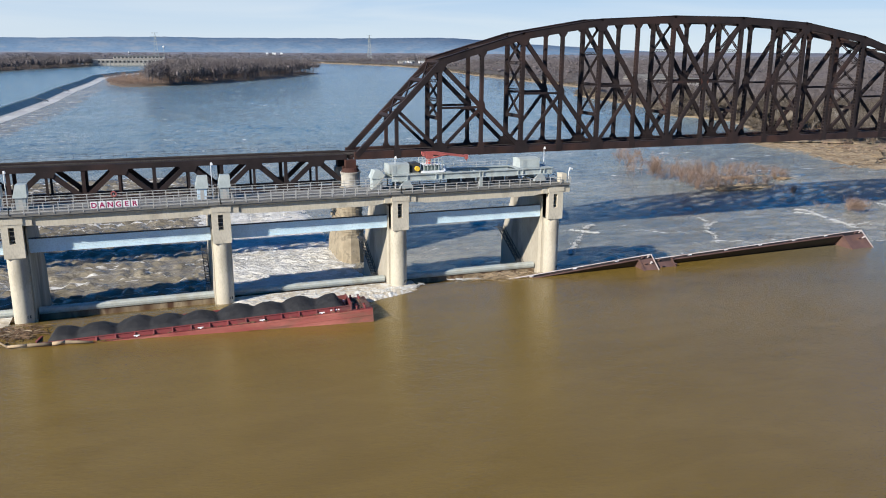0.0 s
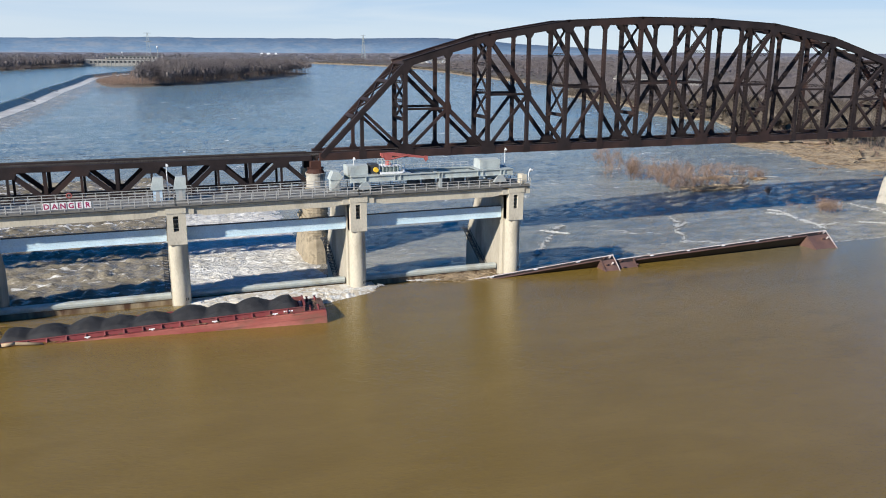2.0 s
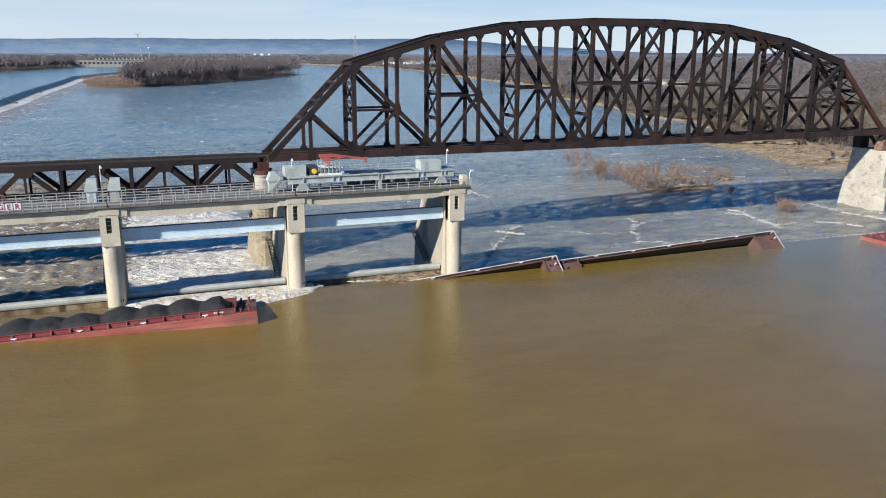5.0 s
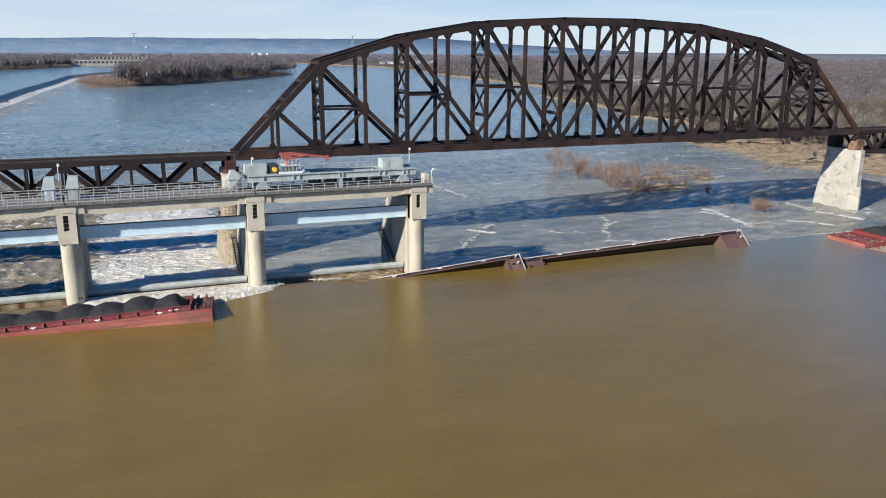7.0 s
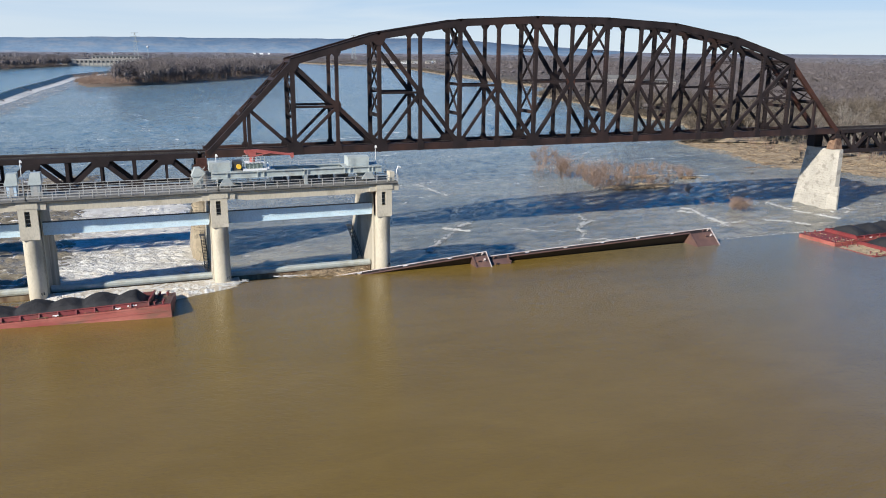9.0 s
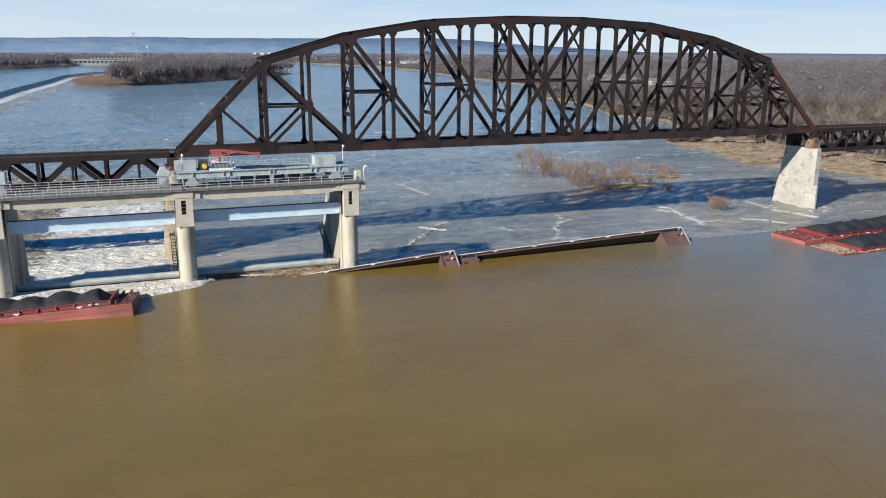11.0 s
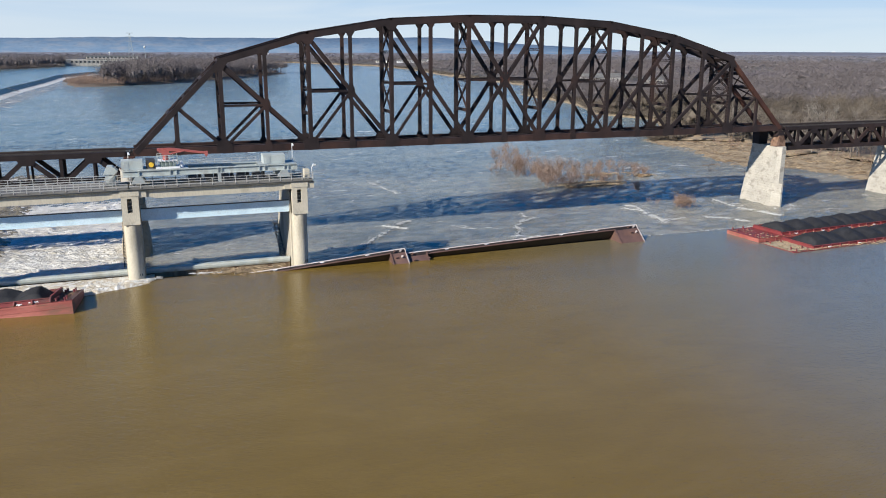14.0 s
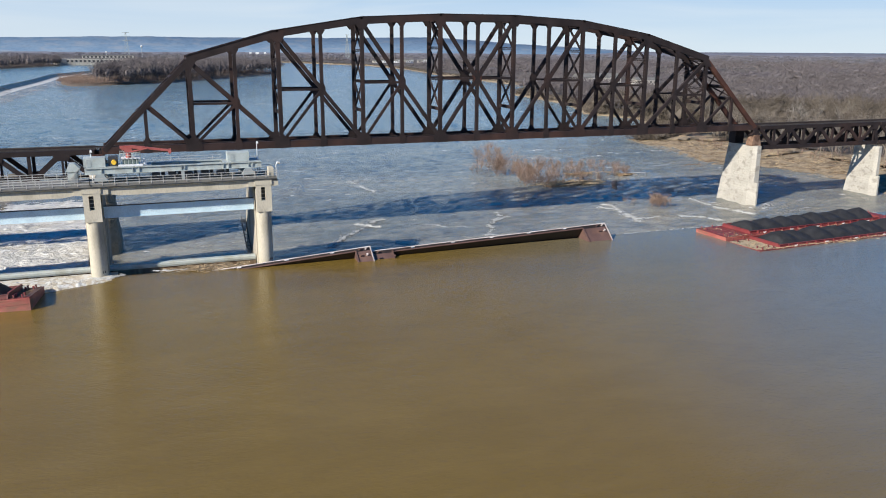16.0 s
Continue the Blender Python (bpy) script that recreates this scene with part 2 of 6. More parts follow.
M_DRIFT = material("dark_wet_driftwood", (0.11, 0.065, 0.035), (0.20, 0.125, 0.07), 0.9, 0.0, 0.5, 3.0, 0.6, (0.30, 0.2, 0.11), 0.6, 0.5)
M_STEEL = material("rusted_bridge_steel", (0.0175, 0.0132, 0.0130), (0.038, 0.0275, 0.026), 0.7, 0.0, 0.25, 5.0, 0.25, (0.066, 0.035, 0.027), 0.09, 0.45, gloss=0.2)
M_CHORD = material("reddish_chord_steel", (0.026, 0.0165, 0.0152), (0.053, 0.0325, 0.0285), 0.75, 0.0, 0.3, 4.0, 0.25, (0.085, 0.041, 0.028), 0.12, 0.5, gloss=0.22)
M_RUSTSTEEL = material("orange_rusted_steel", (0.050, 0.024, 0.0195), (0.090, 0.040, 0.028), 0.8, 0.0, 0.35, 4.0, 0.3, (0.115, 0.048, 0.028), 0.22, 0.6, gloss=0.2)
M_TIE = material("weathered_bridge_ties", (0.03, 0.026, 0.023), (0.065, 0.055, 0.046), 0.9, 0.0, 0.8, 9.0, 0.3)
M_CONC = material("weathered_concrete", (0.44, 0.40, 0.31), (0.58, 0.53, 0.42), 0.85, 0.0, 0.2, 4.0, 0.2, (0.27, 0.24, 0.18), 0.25, 0.55, stretch=(1, 1, 0.4))
M_CONC2 = material("stained_pier_concrete", (0.33, 0.295, 0.23), (0.46, 0.42, 0.335), 0.88, 0.0, 0.15, 3.0, 0.25, (0.14, 0.125, 0.10), 0.2, 0.7, stretch=(1, 1, 0.3))
M_DECK = material("grey_deck_concrete", (0.135, 0.132, 0.118), (0.21, 0.205, 0.185), 0.85, 0.0, 0.2, 5.0, 0.2, (0.10, 0.095, 0.085), 0.4, 0.6)
M_SILL = material("stained_sill_face", (0.085, 0.045, 0.022), (0.31, 0.25, 0.16), 0.75, 0.0, 0.4, 2.5, 0.6, (0.06, 0.024, 0.010), 0.5, 0.95, stretch=(1, 1, 0.35))
M_CREST = material("wet_pale_sill_crest", (0.36, 0.40, 0.37), (0.52, 0.54, 0.49), 0.4, 0.0, 0.4, 3.0, 0.2, (0.26, 0.25, 0.19), 0.4, 0.6)
M_GATE = material("pale_blue_gate_paint", (0.56, 0.73, 0.80), (0.66, 0.80, 0.855), 0.5, 0.0, 0.2, 4.0, 0.05, (0.45, 0.56, 0.62), 0.3, 0.3)
M_GREY = material("grey_machine_paint", (0.29, 0.33, 0.325), (0.40, 0.435, 0.425), 0.5, 0.0, 0.5, 6.0, 0.06, (0.18, 0.18, 0.175), 0.5, 0.4)
M_RAIL = material("galvanized_railing", (0.35, 0.345, 0.32), (0.46, 0.455, 0.425), 0.5, 0.0, 1.0, 8.0, 0.05)
M_DARK = material("dark_steel", (0.03, 0.033, 0.036), (0.06, 0.062, 0.065), 0.6, 0.0, 0.6, 8.0, 0.1)
M_STONE = material("pale_pier_stone", (0.36, 0.335, 0.285), (0.52, 0.485, 0.41), 0.85, 0.0, 0.25, 2.2, 0.5, (0.19, 0.17, 0.14), 0.5, 0.65, stretch=(0.9, 0.9, 1.3))
M_STONE2 = material("tan_pier_stone", (0.22, 0.18, 0.12), (0.42, 0.355, 0.25), 0.9, 0.0, 0.5, 2.0, 0.8, (0.13, 0.105, 0.07), 0.5, 0.75)
M_RUST = material("rust_stained_stone", (0.13, 0.068, 0.042), (0.29, 0.185, 0.12), 0.85, 0.0, 0.9, 4.0, 0.3, (0.07, 0.035, 0.022), 0.6, 0.8)
M_BARGE = material("faded_red_barge_paint", (0.165, 0.026, 0.028), (0.25, 0.050, 0.047), 0.6, 0.0, 0.25, 4.0, 0.15, (0.11, 0.055, 0.045), 0.35, 0.7)
M_HULLRED = material("scuffed_pinkish_hull_paint", (0.26, 0.054, 0.044), (0.43, 0.15, 0.112), 0.65, 0.0, 0.22, 2.5, 0.2, (0.17, 0.085, 0.055), 0.3, 0.85, stretch=(0.5, 1, 2.0))
# shade of the rolled hulls' hoppers and side decks is put into this colour
M_HOLD = material("shade_dark_hold_steel", (0.012, 0.009, 0.008), (0.030, 0.020, 0.017), 0.6, 0.0, 0.3, 3.0, 0.2, (0.055, 0.034, 0.024), 0.25, 0.5)
M_WRECK = material("rust_brown_hull", (0.085, 0.047, 0.040), (0.14, 0.078, 0.064), 0.7, 0.0, 0.3, 4.0, 0.2, (0.18, 0.095, 0.06), 0.25, 0.5)
M_TAN = material("bleached_deck_debris", (0.34, 0.27, 0.17), (0.48, 0.39, 0.26), 0.9, 0.0, 0.6, 5.0, 0.3, (0.2, 0.13, 0.08), 0.6, 0.6)
M_COAL = material("coal", (0.010, 0.010, 0.011), (0.024, 0.024, 0.026), 0.75, 0.0, 0.6, 7.0, 0.9)
M_WHITEP = material("white_paint", (0.72, 0.72, 0.70), (0.82, 0.82, 0.80), 0.5, 0.0, 0.8, 9.0, 0.04)
M_CRANE = material("faded_crane_red", (0.33, 0.075, 0.062), (0.45, 0.125, 0.105), 0.55, 0.0, 0.6, 8.0, 0.05, (0.22, 0.06, 0.05), 0.9, 0.6)
M_SIGN = material("sign_letter_magenta", (0.30, 0.015, 0.09), (0.34, 0.02, 0.10), 0.5, 0.0, 1.0, 9.0, 0.0)
M_YELLOW = material("yellow_paint", (0.75, 0.45, 0.03), (0.82, 0.52, 0.05), 0.5, 0.0, 1.0, 9.0, 0.03)
M_BANK = material("dry_bank_driftwood_ground", (0.185, 0.135, 0.08), (0.40, 0.315, 0.20), 0.95, 0.0, 0.3, 1.6, 1.0, (0.09, 0.065, 0.042), 0.2, 0.8)
M_PALEWOOD = material("pale_grey_branches", (0.16, 0.14, 0.12), (0.33, 0.30, 0.26), 0.9, 0.0, 0.02, 0.3, 0.0, spread=0.4)
M_PLAIN = material("winter_woodland_floor", (0.080, 0.068, 0.060), (0.125, 0.107, 0.090), 0.95, 0.0, 0.012, 0.12, 0.6, (0.16, 0.155, 0.10), 0.004, 0.45)
M_WOODS = material("bare_winter_branches", (0.080, 0.067, 0.053), (0.175, 0.147, 0.118), 0.95, 0.0, 0.12, 0.5, 0.0, (0.34, 0.305, 0.265), 0.16, 0.4, tone=0.6)
M_CROWNS = material("grey_brown_twig_crowns", (0.125, 0.108, 0.107), (0.19, 0.168, 0.165), 0.98, 0.0, 0.03, 0.4, 0.5, (0.17, 0.147, 0.130), 0.012, 0.5, tone=0.15, gloss=0.1)
M_PATCHY = material("patchy_woodland_twigs", (0.112, 0.098, 0.096), (0.172, 0.152, 0.150), 0.98, 0.0, 0.02, 0.5, 0.3, (0.118, 0.106, 0.118), 0.006, 0.8, tone=0.18, gloss=0.1)
M_NEARCROWN = material("olive_brown_twigs", (0.078, 0.064, 0.051), (0.152, 0.127, 0.100), 0.98, 0.0, 0.05, 0.9, 0.6, (0.185, 0.157, 0.12), 0.03, 0.5, tone=0.45, gloss=0.1)
# lilac-grey haze is mixed into the twig colour of the farthest woods
M_FARCROWN = material("haze_tinted_far_woodland", (0.150, 0.145, 0.160), (0.21, 0.20, 0.215), 1.0, 0.0, 0.02, 0.1, 0.0, (0.13, 0.127, 0.145), 0.006, 0.8, tone=0.12, gloss=0.0)
M_ISLEGROUND = material("brown_island_shore", (0.105, 0.078, 0.058), (0.19, 0.145, 0.105), 0.95, 0.0, 0.02, 0.2, 0.3, (0.26, 0.215, 0.16), 0.012, 0.5)
M_TWIG = material("brown_willow_twigs", (0.20, 0.135, 0.10), (0.31, 0.22, 0.165), 0.9, 0.0, 0.2, 2.0, 0.0, spread=0.4)
M_LOG = material("bleached_driftwood", (0.22, 0.155, 0.09), (0.42, 0.325, 0.205), 0.85, 0.0, 0.6, 6.0, 0.3, spread=0.55)
M_WEIRFACE = water_material("green_sliding_water", (0.13, 0.185, 0.17), (0.2, 0.25, 0.22), 0.5, ((0.3, 0.15), (1.2, 0.05)), 0.5, 0.2, 0.05)
M_WEIRFOAM = water_material("streaked_foam", (0.34, 0.32, 0.27), (0.58, 0.56, 0.50), 0.35, ((0.25, 0.5), (1.1, 0.3)), 0.8, 0.95, 0.10, (0.35, 1.3, 1))
M_PANELB = material("pale_blue_stained_panel", (0.40, 0.55, 0.66), (0.62, 0.72, 0.78), 0.5, 0.0, 1.2, 6.0, 0.05, (0.14, 0.28, 0.42), 1.4, 0.8)
M_WORN = material("worn_white_edge_paint", (0.42, 0.34, 0.30), (0.66, 0.60, 0.56), 0.6, 0.0, 0.5, 3.0, 0.1, (0.2, 0.10, 0.07), 0.4, 0.7)
# the blue of distance haze is put into the hills' base colour
M_HILL = material("haze_blue_wooded_hills", (0.17, 0.27, 0.375), (0.245, 0.335, 0.42), 1.0, 0.0, 0.006, 0.05, 0.0, (0.29, 0.335, 0.375), 0.012, 0.7, gloss=0.0)
# aerial haze painted in as a pale grey-blue base
M_FARLAND = material("haze_tinted_far_plain", (0.20, 0.205, 0.235), (0.255, 0.255, 0.285), 1.0, 0.0, 0.012, 0.06, 0.0, (0.18, 0.185, 0.215), 0.02, 0.6, gloss=0.0)
M_BRICK = material("pale_powerhouse_stone", (0.40, 0.37, 0.32), (0.48, 0.45, 0.39), 0.85, 0.0, 0.05, 0.6, 0.0)

# ---- water and land ----
POOL, RIVER = -0.6, -5.0
DAM_X = [-119.4, -86.3, -53.2, -20.1, 13.0, 46.1, 79.2]

def wave_grid(xs, ys, z, high, seed, short, long):
    """Vertices of a water surface with waves of many lengths and headings."""
    rng = np.random.default_rng(seed)
    X, Y = np.meshgrid(np.array(xs), np.array(ys))
    H = np.zeros_like(X)
    for _ in range(46):
        length = math.exp(rng.uniform(math.log(short), math.log(long)))
        a = rng.normal(1.9, 0.7)
        k = 2 * math.pi / length
        H += length ** 0.75 * np.sin(k * (X * math.cos(a) + Y * math.sin(a)) + rng.uniform(0, 6.28) + 0.8 * np.sin(X * 0.011 + Y * 0.017 + rng.uniform(0, 6)))
    H *= high / H.std()
    patch = 0.55 + 0.45 * np.sin(X * 0.021 + 1.3 * np.sin(Y * 0.013)) * np.sin(Y * 0.027 + 0.7 * np.sin(X * 0.017))
    edge = np.clip(np.minimum.reduce([X - X.min(), X.max() - X, Y - Y.min(), Y.max() - Y]) / 12, 0, 1)
    Z = z + H * edge * (0.45 + patch)
    nx = len(xs)
    verts = list(zip(X.ravel().tolist(), Y.ravel().tolist(), Z.ravel().tolist()))
    faces = [(j * nx + i, j * nx + i + 1, (j + 1) * nx + i + 1, (j + 1) * nx + i) for j in range(len(ys) - 1) for i in range(nx - 1)]
    return verts, faces


def grow_steps(a, b, first, rate):
    out, step = [a], first
    while out[-1] < b:
        out.append(out[-1] + step)
        step *= rate
    return out


xs = [-150 + 1.7 * k for k in range(460)]
ys = grow_steps(146.0, 2300, 1.0, 1.0075)
mb = Build()
mb.add(*wave_grid(xs, ys, RIVER, 0.085, 5, 2.3, 8.0))
x0, x1, y0, y1 = xs[0], xs[-1], ys[0], ys[-1]
n = len(mb.v)
mb.v += [(-4900, 100, RIVER), (4900, 100, RIVER), (4900, 4950, RIVER), (-4900, 4950, RIVER), (x0, y0, RIVER), (x1, y0, RIVER), (x1, y1, RIVER), (x0, y1, RIVER)]
mb.f += [(n, n + 1, n + 5, n + 4), (n + 1, n + 2, n + 6, n + 5), (n + 2, n + 3, n + 7, n + 6), (n + 3, n, n + 4, n + 7)]
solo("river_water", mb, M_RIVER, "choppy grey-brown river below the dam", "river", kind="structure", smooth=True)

mb = Build()
mb.add([(-4900, -900, POOL), (900, -900, POOL), (900, 141, POOL), (80.5, 141, POOL), (79, 140.9, POOL), (-140, 140.9, POOL), (-140, 300, POOL), (-4900, 300, POOL)], [tuple(range(8))])
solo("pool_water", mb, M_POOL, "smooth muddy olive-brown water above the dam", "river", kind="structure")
mb = Build()
mb.add([(-4900, 300, POOL), (-140, 300, POOL), (-112, 560, POOL), (-103, 677, POOL), (-96, 803, POOL), (-92.6, 978, POOL), (-82.5, 1158, POOL), (-77, 1371, POOL), (-40, 1520, POOL), (6, 1640, POOL), (60, 2100, POOL), (-4900, 2100, POOL)], [tuple(range(12))])
solo("upper_pool_water", mb, M_FARPOOL, "wide rippled light blue water above the weir", "river", kind="structure")

# the sheet of water that slides over the crest beside the dam
mb = Build()
rows = [(141, POOL), (142.2, POOL - 0.12), (143.4, POOL - 0.6), (144.8, POOL - 1.8), (146.5, POOL - 3.6), (148.5, RIVER + 0.02)]
xs = [80.5 + k * 6 for k in range(138)]
mb.add([(x, y, z) for y, z in rows for x in xs], [(r * 138 + k, r * 138 + k + 1, (r + 1) * 138 + k + 1, (r + 1) * 138 + k) for r in range(5) for k in range(137)])
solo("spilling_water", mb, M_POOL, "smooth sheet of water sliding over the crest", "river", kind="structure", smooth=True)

# the water draws down towards the gate sills
mb = Build()
rows = [(140.9, POOL), (142.2, POOL - 0.08), (143.6, POOL - 0.4), (145.3, POOL - 1.1), (149.5, POOL - 1.7)]
xs = [-140 + k * 5 for k in range(45)]
mb.add([(x, y, z) for y, z in rows for x in xs], [(r * 45 + k, r * 45 + k + 1, (r + 1) * 45 + k + 1, (r + 1) * 45 + k) for r in range(4) for k in range(44)])
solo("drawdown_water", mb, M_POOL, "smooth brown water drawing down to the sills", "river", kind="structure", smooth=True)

# the long fixed weir
WEIR = [(-140, 146), (-140, 300), (-112, 560), (-103, 677), (-96, 803), (-92.6, 978), (-82.5, 1158), (-77, 1371), (-40, 1520), (6, 1640)]


def along(path, side, z):
    out = []
    for k, p in enumerate(path):
        a, b = Vector(path[max(k - 1, 0)]), Vector(path[min(k + 1, len(path) - 1)])
        d = (b - a).normalized()
        out.append((p[0] + d.y * side, p[1] - d.x * side, z))
    return out


mb = Build()
prof = [(-1.5, POOL + 0.03), (1.5, POOL - 0.3), (5, POOL - 2.2), (9, RIVER + 0.1)]
lines = [along(WEIR, s, z) for s, z in prof]
n = len(WEIR)
mb.add([p for l in lines for p in l], [(r * n + k, r * n + k + 1, (r + 1) * n + k + 1, (r + 1) * n + k) for r in range(3) for k in range(n - 1)])
solo("weir", mb, M_WEIRFACE, "long low weir with dark green sliding water", "weir", kind="structure")
mb = Build()
prof = [(8, RIVER + 0.20), (13, RIVER + 0.2), (20, RIVER + 0.2)]
lines = [along(WEIR, s, z) for s, z in prof]
mb.add([p for l in lines for p in l], [(r * n + k, r * n + k + 1, (r + 1) * n + k + 1, (r + 1) * n + k) for r in range(2) for k in range(n - 1)])
solo("weir_foam", mb, M_WEIRFOAM, "streaky white water below the weir", "foam", kind="stuff")
mb = Build()
lines = [along(WEIR, s, z) for s, z in ((7.4, RIVER + 0.72), (8.6, RIVER + 0.5), (10.2, RIVER + 0.2))]
mb.add([p for l in lines for p in l], [(r * n + k, r * n + k + 1, (r + 1) * n + k + 1, (r + 1) * n + k) for r in range(2) for k in range(n - 1)])
solo("weir_foam", mb, M_FOAM, "bright white line of foam at the weir's toe", "foam", kind="stuff")
for x, y in ((-91, 800), (-87.4, 969), (-82.7, 1140)):
    mb = Build()
    mb.loft([[(x - 2, y - 4, POOL - 0.6), (x + 8, y + 2, RIVER + 0.1), (x + 8, y + 5, RIVER + 0.1), (x - 2, y - 1, POOL - 0.6)], [(x - 2, y - 3.6, POOL + 0.25), (x + 7, y + 2.4, RIVER + 1.2), (x + 7, y + 4.6, RIVER + 1.2), (x - 2, y - 1.4, POOL + 0.25)]])
    solo("weir_step", mb, M_CONC2, "dark slanting concrete step in the weir", "weir", "weir steps")
mb = Build()
lines = [along(WEIR, s, z) for s, z in ((19.5, RIVER + 0.19), (31, RIVER + 0.18), (48, RIVER - 0.1))]
mb.add([p for l in lines for p in l], [(r * n + k, r * n + k + 1, (r + 1) * n + k + 1, (r + 1) * n + k) for r in range(2) for k in range(n - 1)])
solo("weir_foam", mb, M_SURGE, "thinning foam drifting off the weir", "foam", kind="stuff")


def rough_water(name, x0, x1, y0, y1, z, step, high, mat, label, seed, near=None):
    """A field of broken water with real crests."""
    nx, ny = int((x1 - x0) / step) + 1, int((y1 - y0) / step) + 1
    v = []
    for j in range(ny):
        for i in range(nx):
            x, y = x0 + i * step, y0 + j * step
            e = min(1, (x - x0) / 5, (x1 - x) / 5, (y1 - y) / 12, (y - y0) / 2 + 0.3)
            if near:
                e = min(e, (y - near[1] - (x - near[0]) * near[2]) / 2.5)
            h = noise.fractal(Vector((x * 0.24 + seed, y * 0.33, 0)), 0.9, 2.1, 5)
            v.append((x, y, z - 0.25 + e * (0.35 + high * abs(h))))
    f = [(j * nx + i, j * nx + i + 1, (j + 1) * nx + i + 1, (j + 1) * nx + i) for j in range(ny - 1) for i in range(nx - 1)]
    mb = Build()
    mb.add(v, f)
    return solo(name, mb, mat, label, "water", kind="stuff", smooth=True)


rough_water("churning_water", 7, 47, 151.5, 262, RIVER, 0.45, 0.6, M_WHITE, "churning white water below the gate", 3)
rough_water("churning_water", -130, 17.0, 151.5, 330, RIVER, 0.85, 1.5, M_SURGE, "dark surging tan-crested water below the gates", 6)

SHORE = [(420, 20), (330, 120), (299, 176), (309, 210), (306, 243), (294, 254), (289, 264), (292, 287), (300, 321), (303, 354), (342, 381), (384, 462), (371, 515), (408, 614), (424, 761), (517, 900), (540, 1290), (597, 1700), (600, 1990), (480, 2410), (-200, 2600), (-1200, 2700), (-4900, 2700)]


def land(x, y):
    """How far a point lies inland from the right bank's shoreline, roughly."""
    best = 1e9
    for (ax, ay), (bx, by) in zip(SHORE, SHORE[1:]):
        dx, dy = bx - ax, by - ay
        t = max(0, min(1, ((x - ax) * dx + (y - ay) * dy) / (dx * dx + dy * dy)))
        d = math.hypot(x - ax - t * dx, y - ay - t * dy)
        if d < best:
            best, sign = d, (1 if dx * (y - ay) - dy * (x - ax) < 0 else -1)
    return best * sign


mb = Build()
steps = [-6, 0, 2, 4, 6, 8, 10, 12.5, 15, 18, 21, 24, 28, 32, 36, 40, 46, 55, 64]
fine = []
for (ax, ay), (bx, by) in zip(SHORE, SHORE[1:]):
    cuts = max(1, int(min(math.hypot(bx - ax, by - ay), 400) / (3 if ay < 420 else 12)))
    fine += [(ax + (bx - ax) * k / cuts, ay + (by - ay) * k / cuts) for k in range(cuts)]
fine.append(SHORE[-1])
n = len(fine)
lines = []
for s in steps:
    row = []
    for (px, py), (x, y, z) in zip(fine, along(fine, s, 0)):
        if py > 420 and s > 0:
            # the far shore is a narrow strip
            x, y = px + (x - px) * 0.22, py + (y - py) * 0.22
        h = noise.noise(Vector((x * 0.03, y * 0.03, 1.5)))
        wob = 3.0 * noise.noise(Vector((x * 0.09, y * 0.09, 4)))
        z = RIVER - 0.6 if s < 0 else RIVER + 1.6 if s > 60 else RIVER - 0.1 + min(3.2, s * 0.07) + (0.5 * h + 0.7 * noise.fractal(Vector((x * 0.11, y * 0.11, 7)), 0.8, 2.2, 4)) * min(1, s / 6)
        row.append((x + (wob if s < 30 else 0), y + (wob if s < 30 else 0), z))
    lines.append(row)
mb.add([p for l in lines for p in l], [(r * n + k, r * n + k + 1, (r + 1) * n + k + 1, (r + 1) * n + k) for r in range(len(steps) - 1) for k in range(n - 1)])
solo("bank", mb, M_BANK, "dry tan river bank strewn with driftwood", "bank", kind="structure", smooth=True)

def inland(side, z):
    out = []
    for q, p in zip(fine, along(fine, side, 0)):
        f = 0.22 if q[1] > 420 else 1
        out.append((q[0] + (p[0] - q[0]) * f, q[1] + (p[1] - q[1]) * f, z))
    return out


mb = Build()
mb.add(inland(36, RIVER + 0.3) + inland(52, RIVER + 2.2), [(k, k + 1, n + k + 1, n + k) for k in range(n - 1)])
mb.add([*inland(52, RIVER + 2.2), (-4900, 4950, RIVER + 2.2), (4900, 4950, RIVER + 2.2), (4900, -400, RIVER + 2.2), (520, -400, RIVER + 2.2)], [tuple(range(n + 4))])
solo("ground", mb, M_PLAIN, "flat brown winter woodland plain reaching the horizon", "ground", kind="structure")


def shape(name, pts, low, high, mat, label, category):
    """Low ground with a sloping margin."""
    mb = Build()
    c = Vector((sum(p[0] for p in pts) / len(pts), sum(p[1] for p in pts) / len(pts)))
    rings = []
    for f, z in ((1.0, low), (0.93, low + (high - low) * 0.6), (0.8, high)):
        rings.append([(c.x + (x - c.x) * f, c.y + (y - c.y) * f, z) for x, y in pts])
    mb.loft(rings)
    return solo(name, mb, mat, label, category, kind="structure")


ISLE = [(-46, 1130), (-26, 1050), (33, 1086), (130, 1215), (232, 1385), (304, 1512), (260, 1640), (120, 1650), (40, 1600), (-30, 1480), (-60, 1330)]
shape("island", ISLE, RIVER - 0.4, RIVER + 3, M_ISLEGROUND, "wooded river island with a pale shore", "island")
FARLEFT = [(-1500, 1500), (-420, 1500), (-240, 1604), (-110, 1957), (-120, 2060), (-200, 2400), (-1500, 2600)]
shape("far_bank", FARLEFT, POOL - 0.4, POOL + 3, M_ISLEGROUND, "dark wooded far bank", "bank")

# ---- the railway bridge: arched through truss ----
PANEL, NEAR, FAR = 10.79, 181.6, 190.8
NODE = [143.5 + (k - 9) * PANEL for k in range(19)]
BOT = 20.0
TOPZ = {2: 41.3, 4: 47.5, 6: 51.0, 8: 52.1, 10: 52.1, 12: 51.0, 14: 47.5, 16: 41.3}
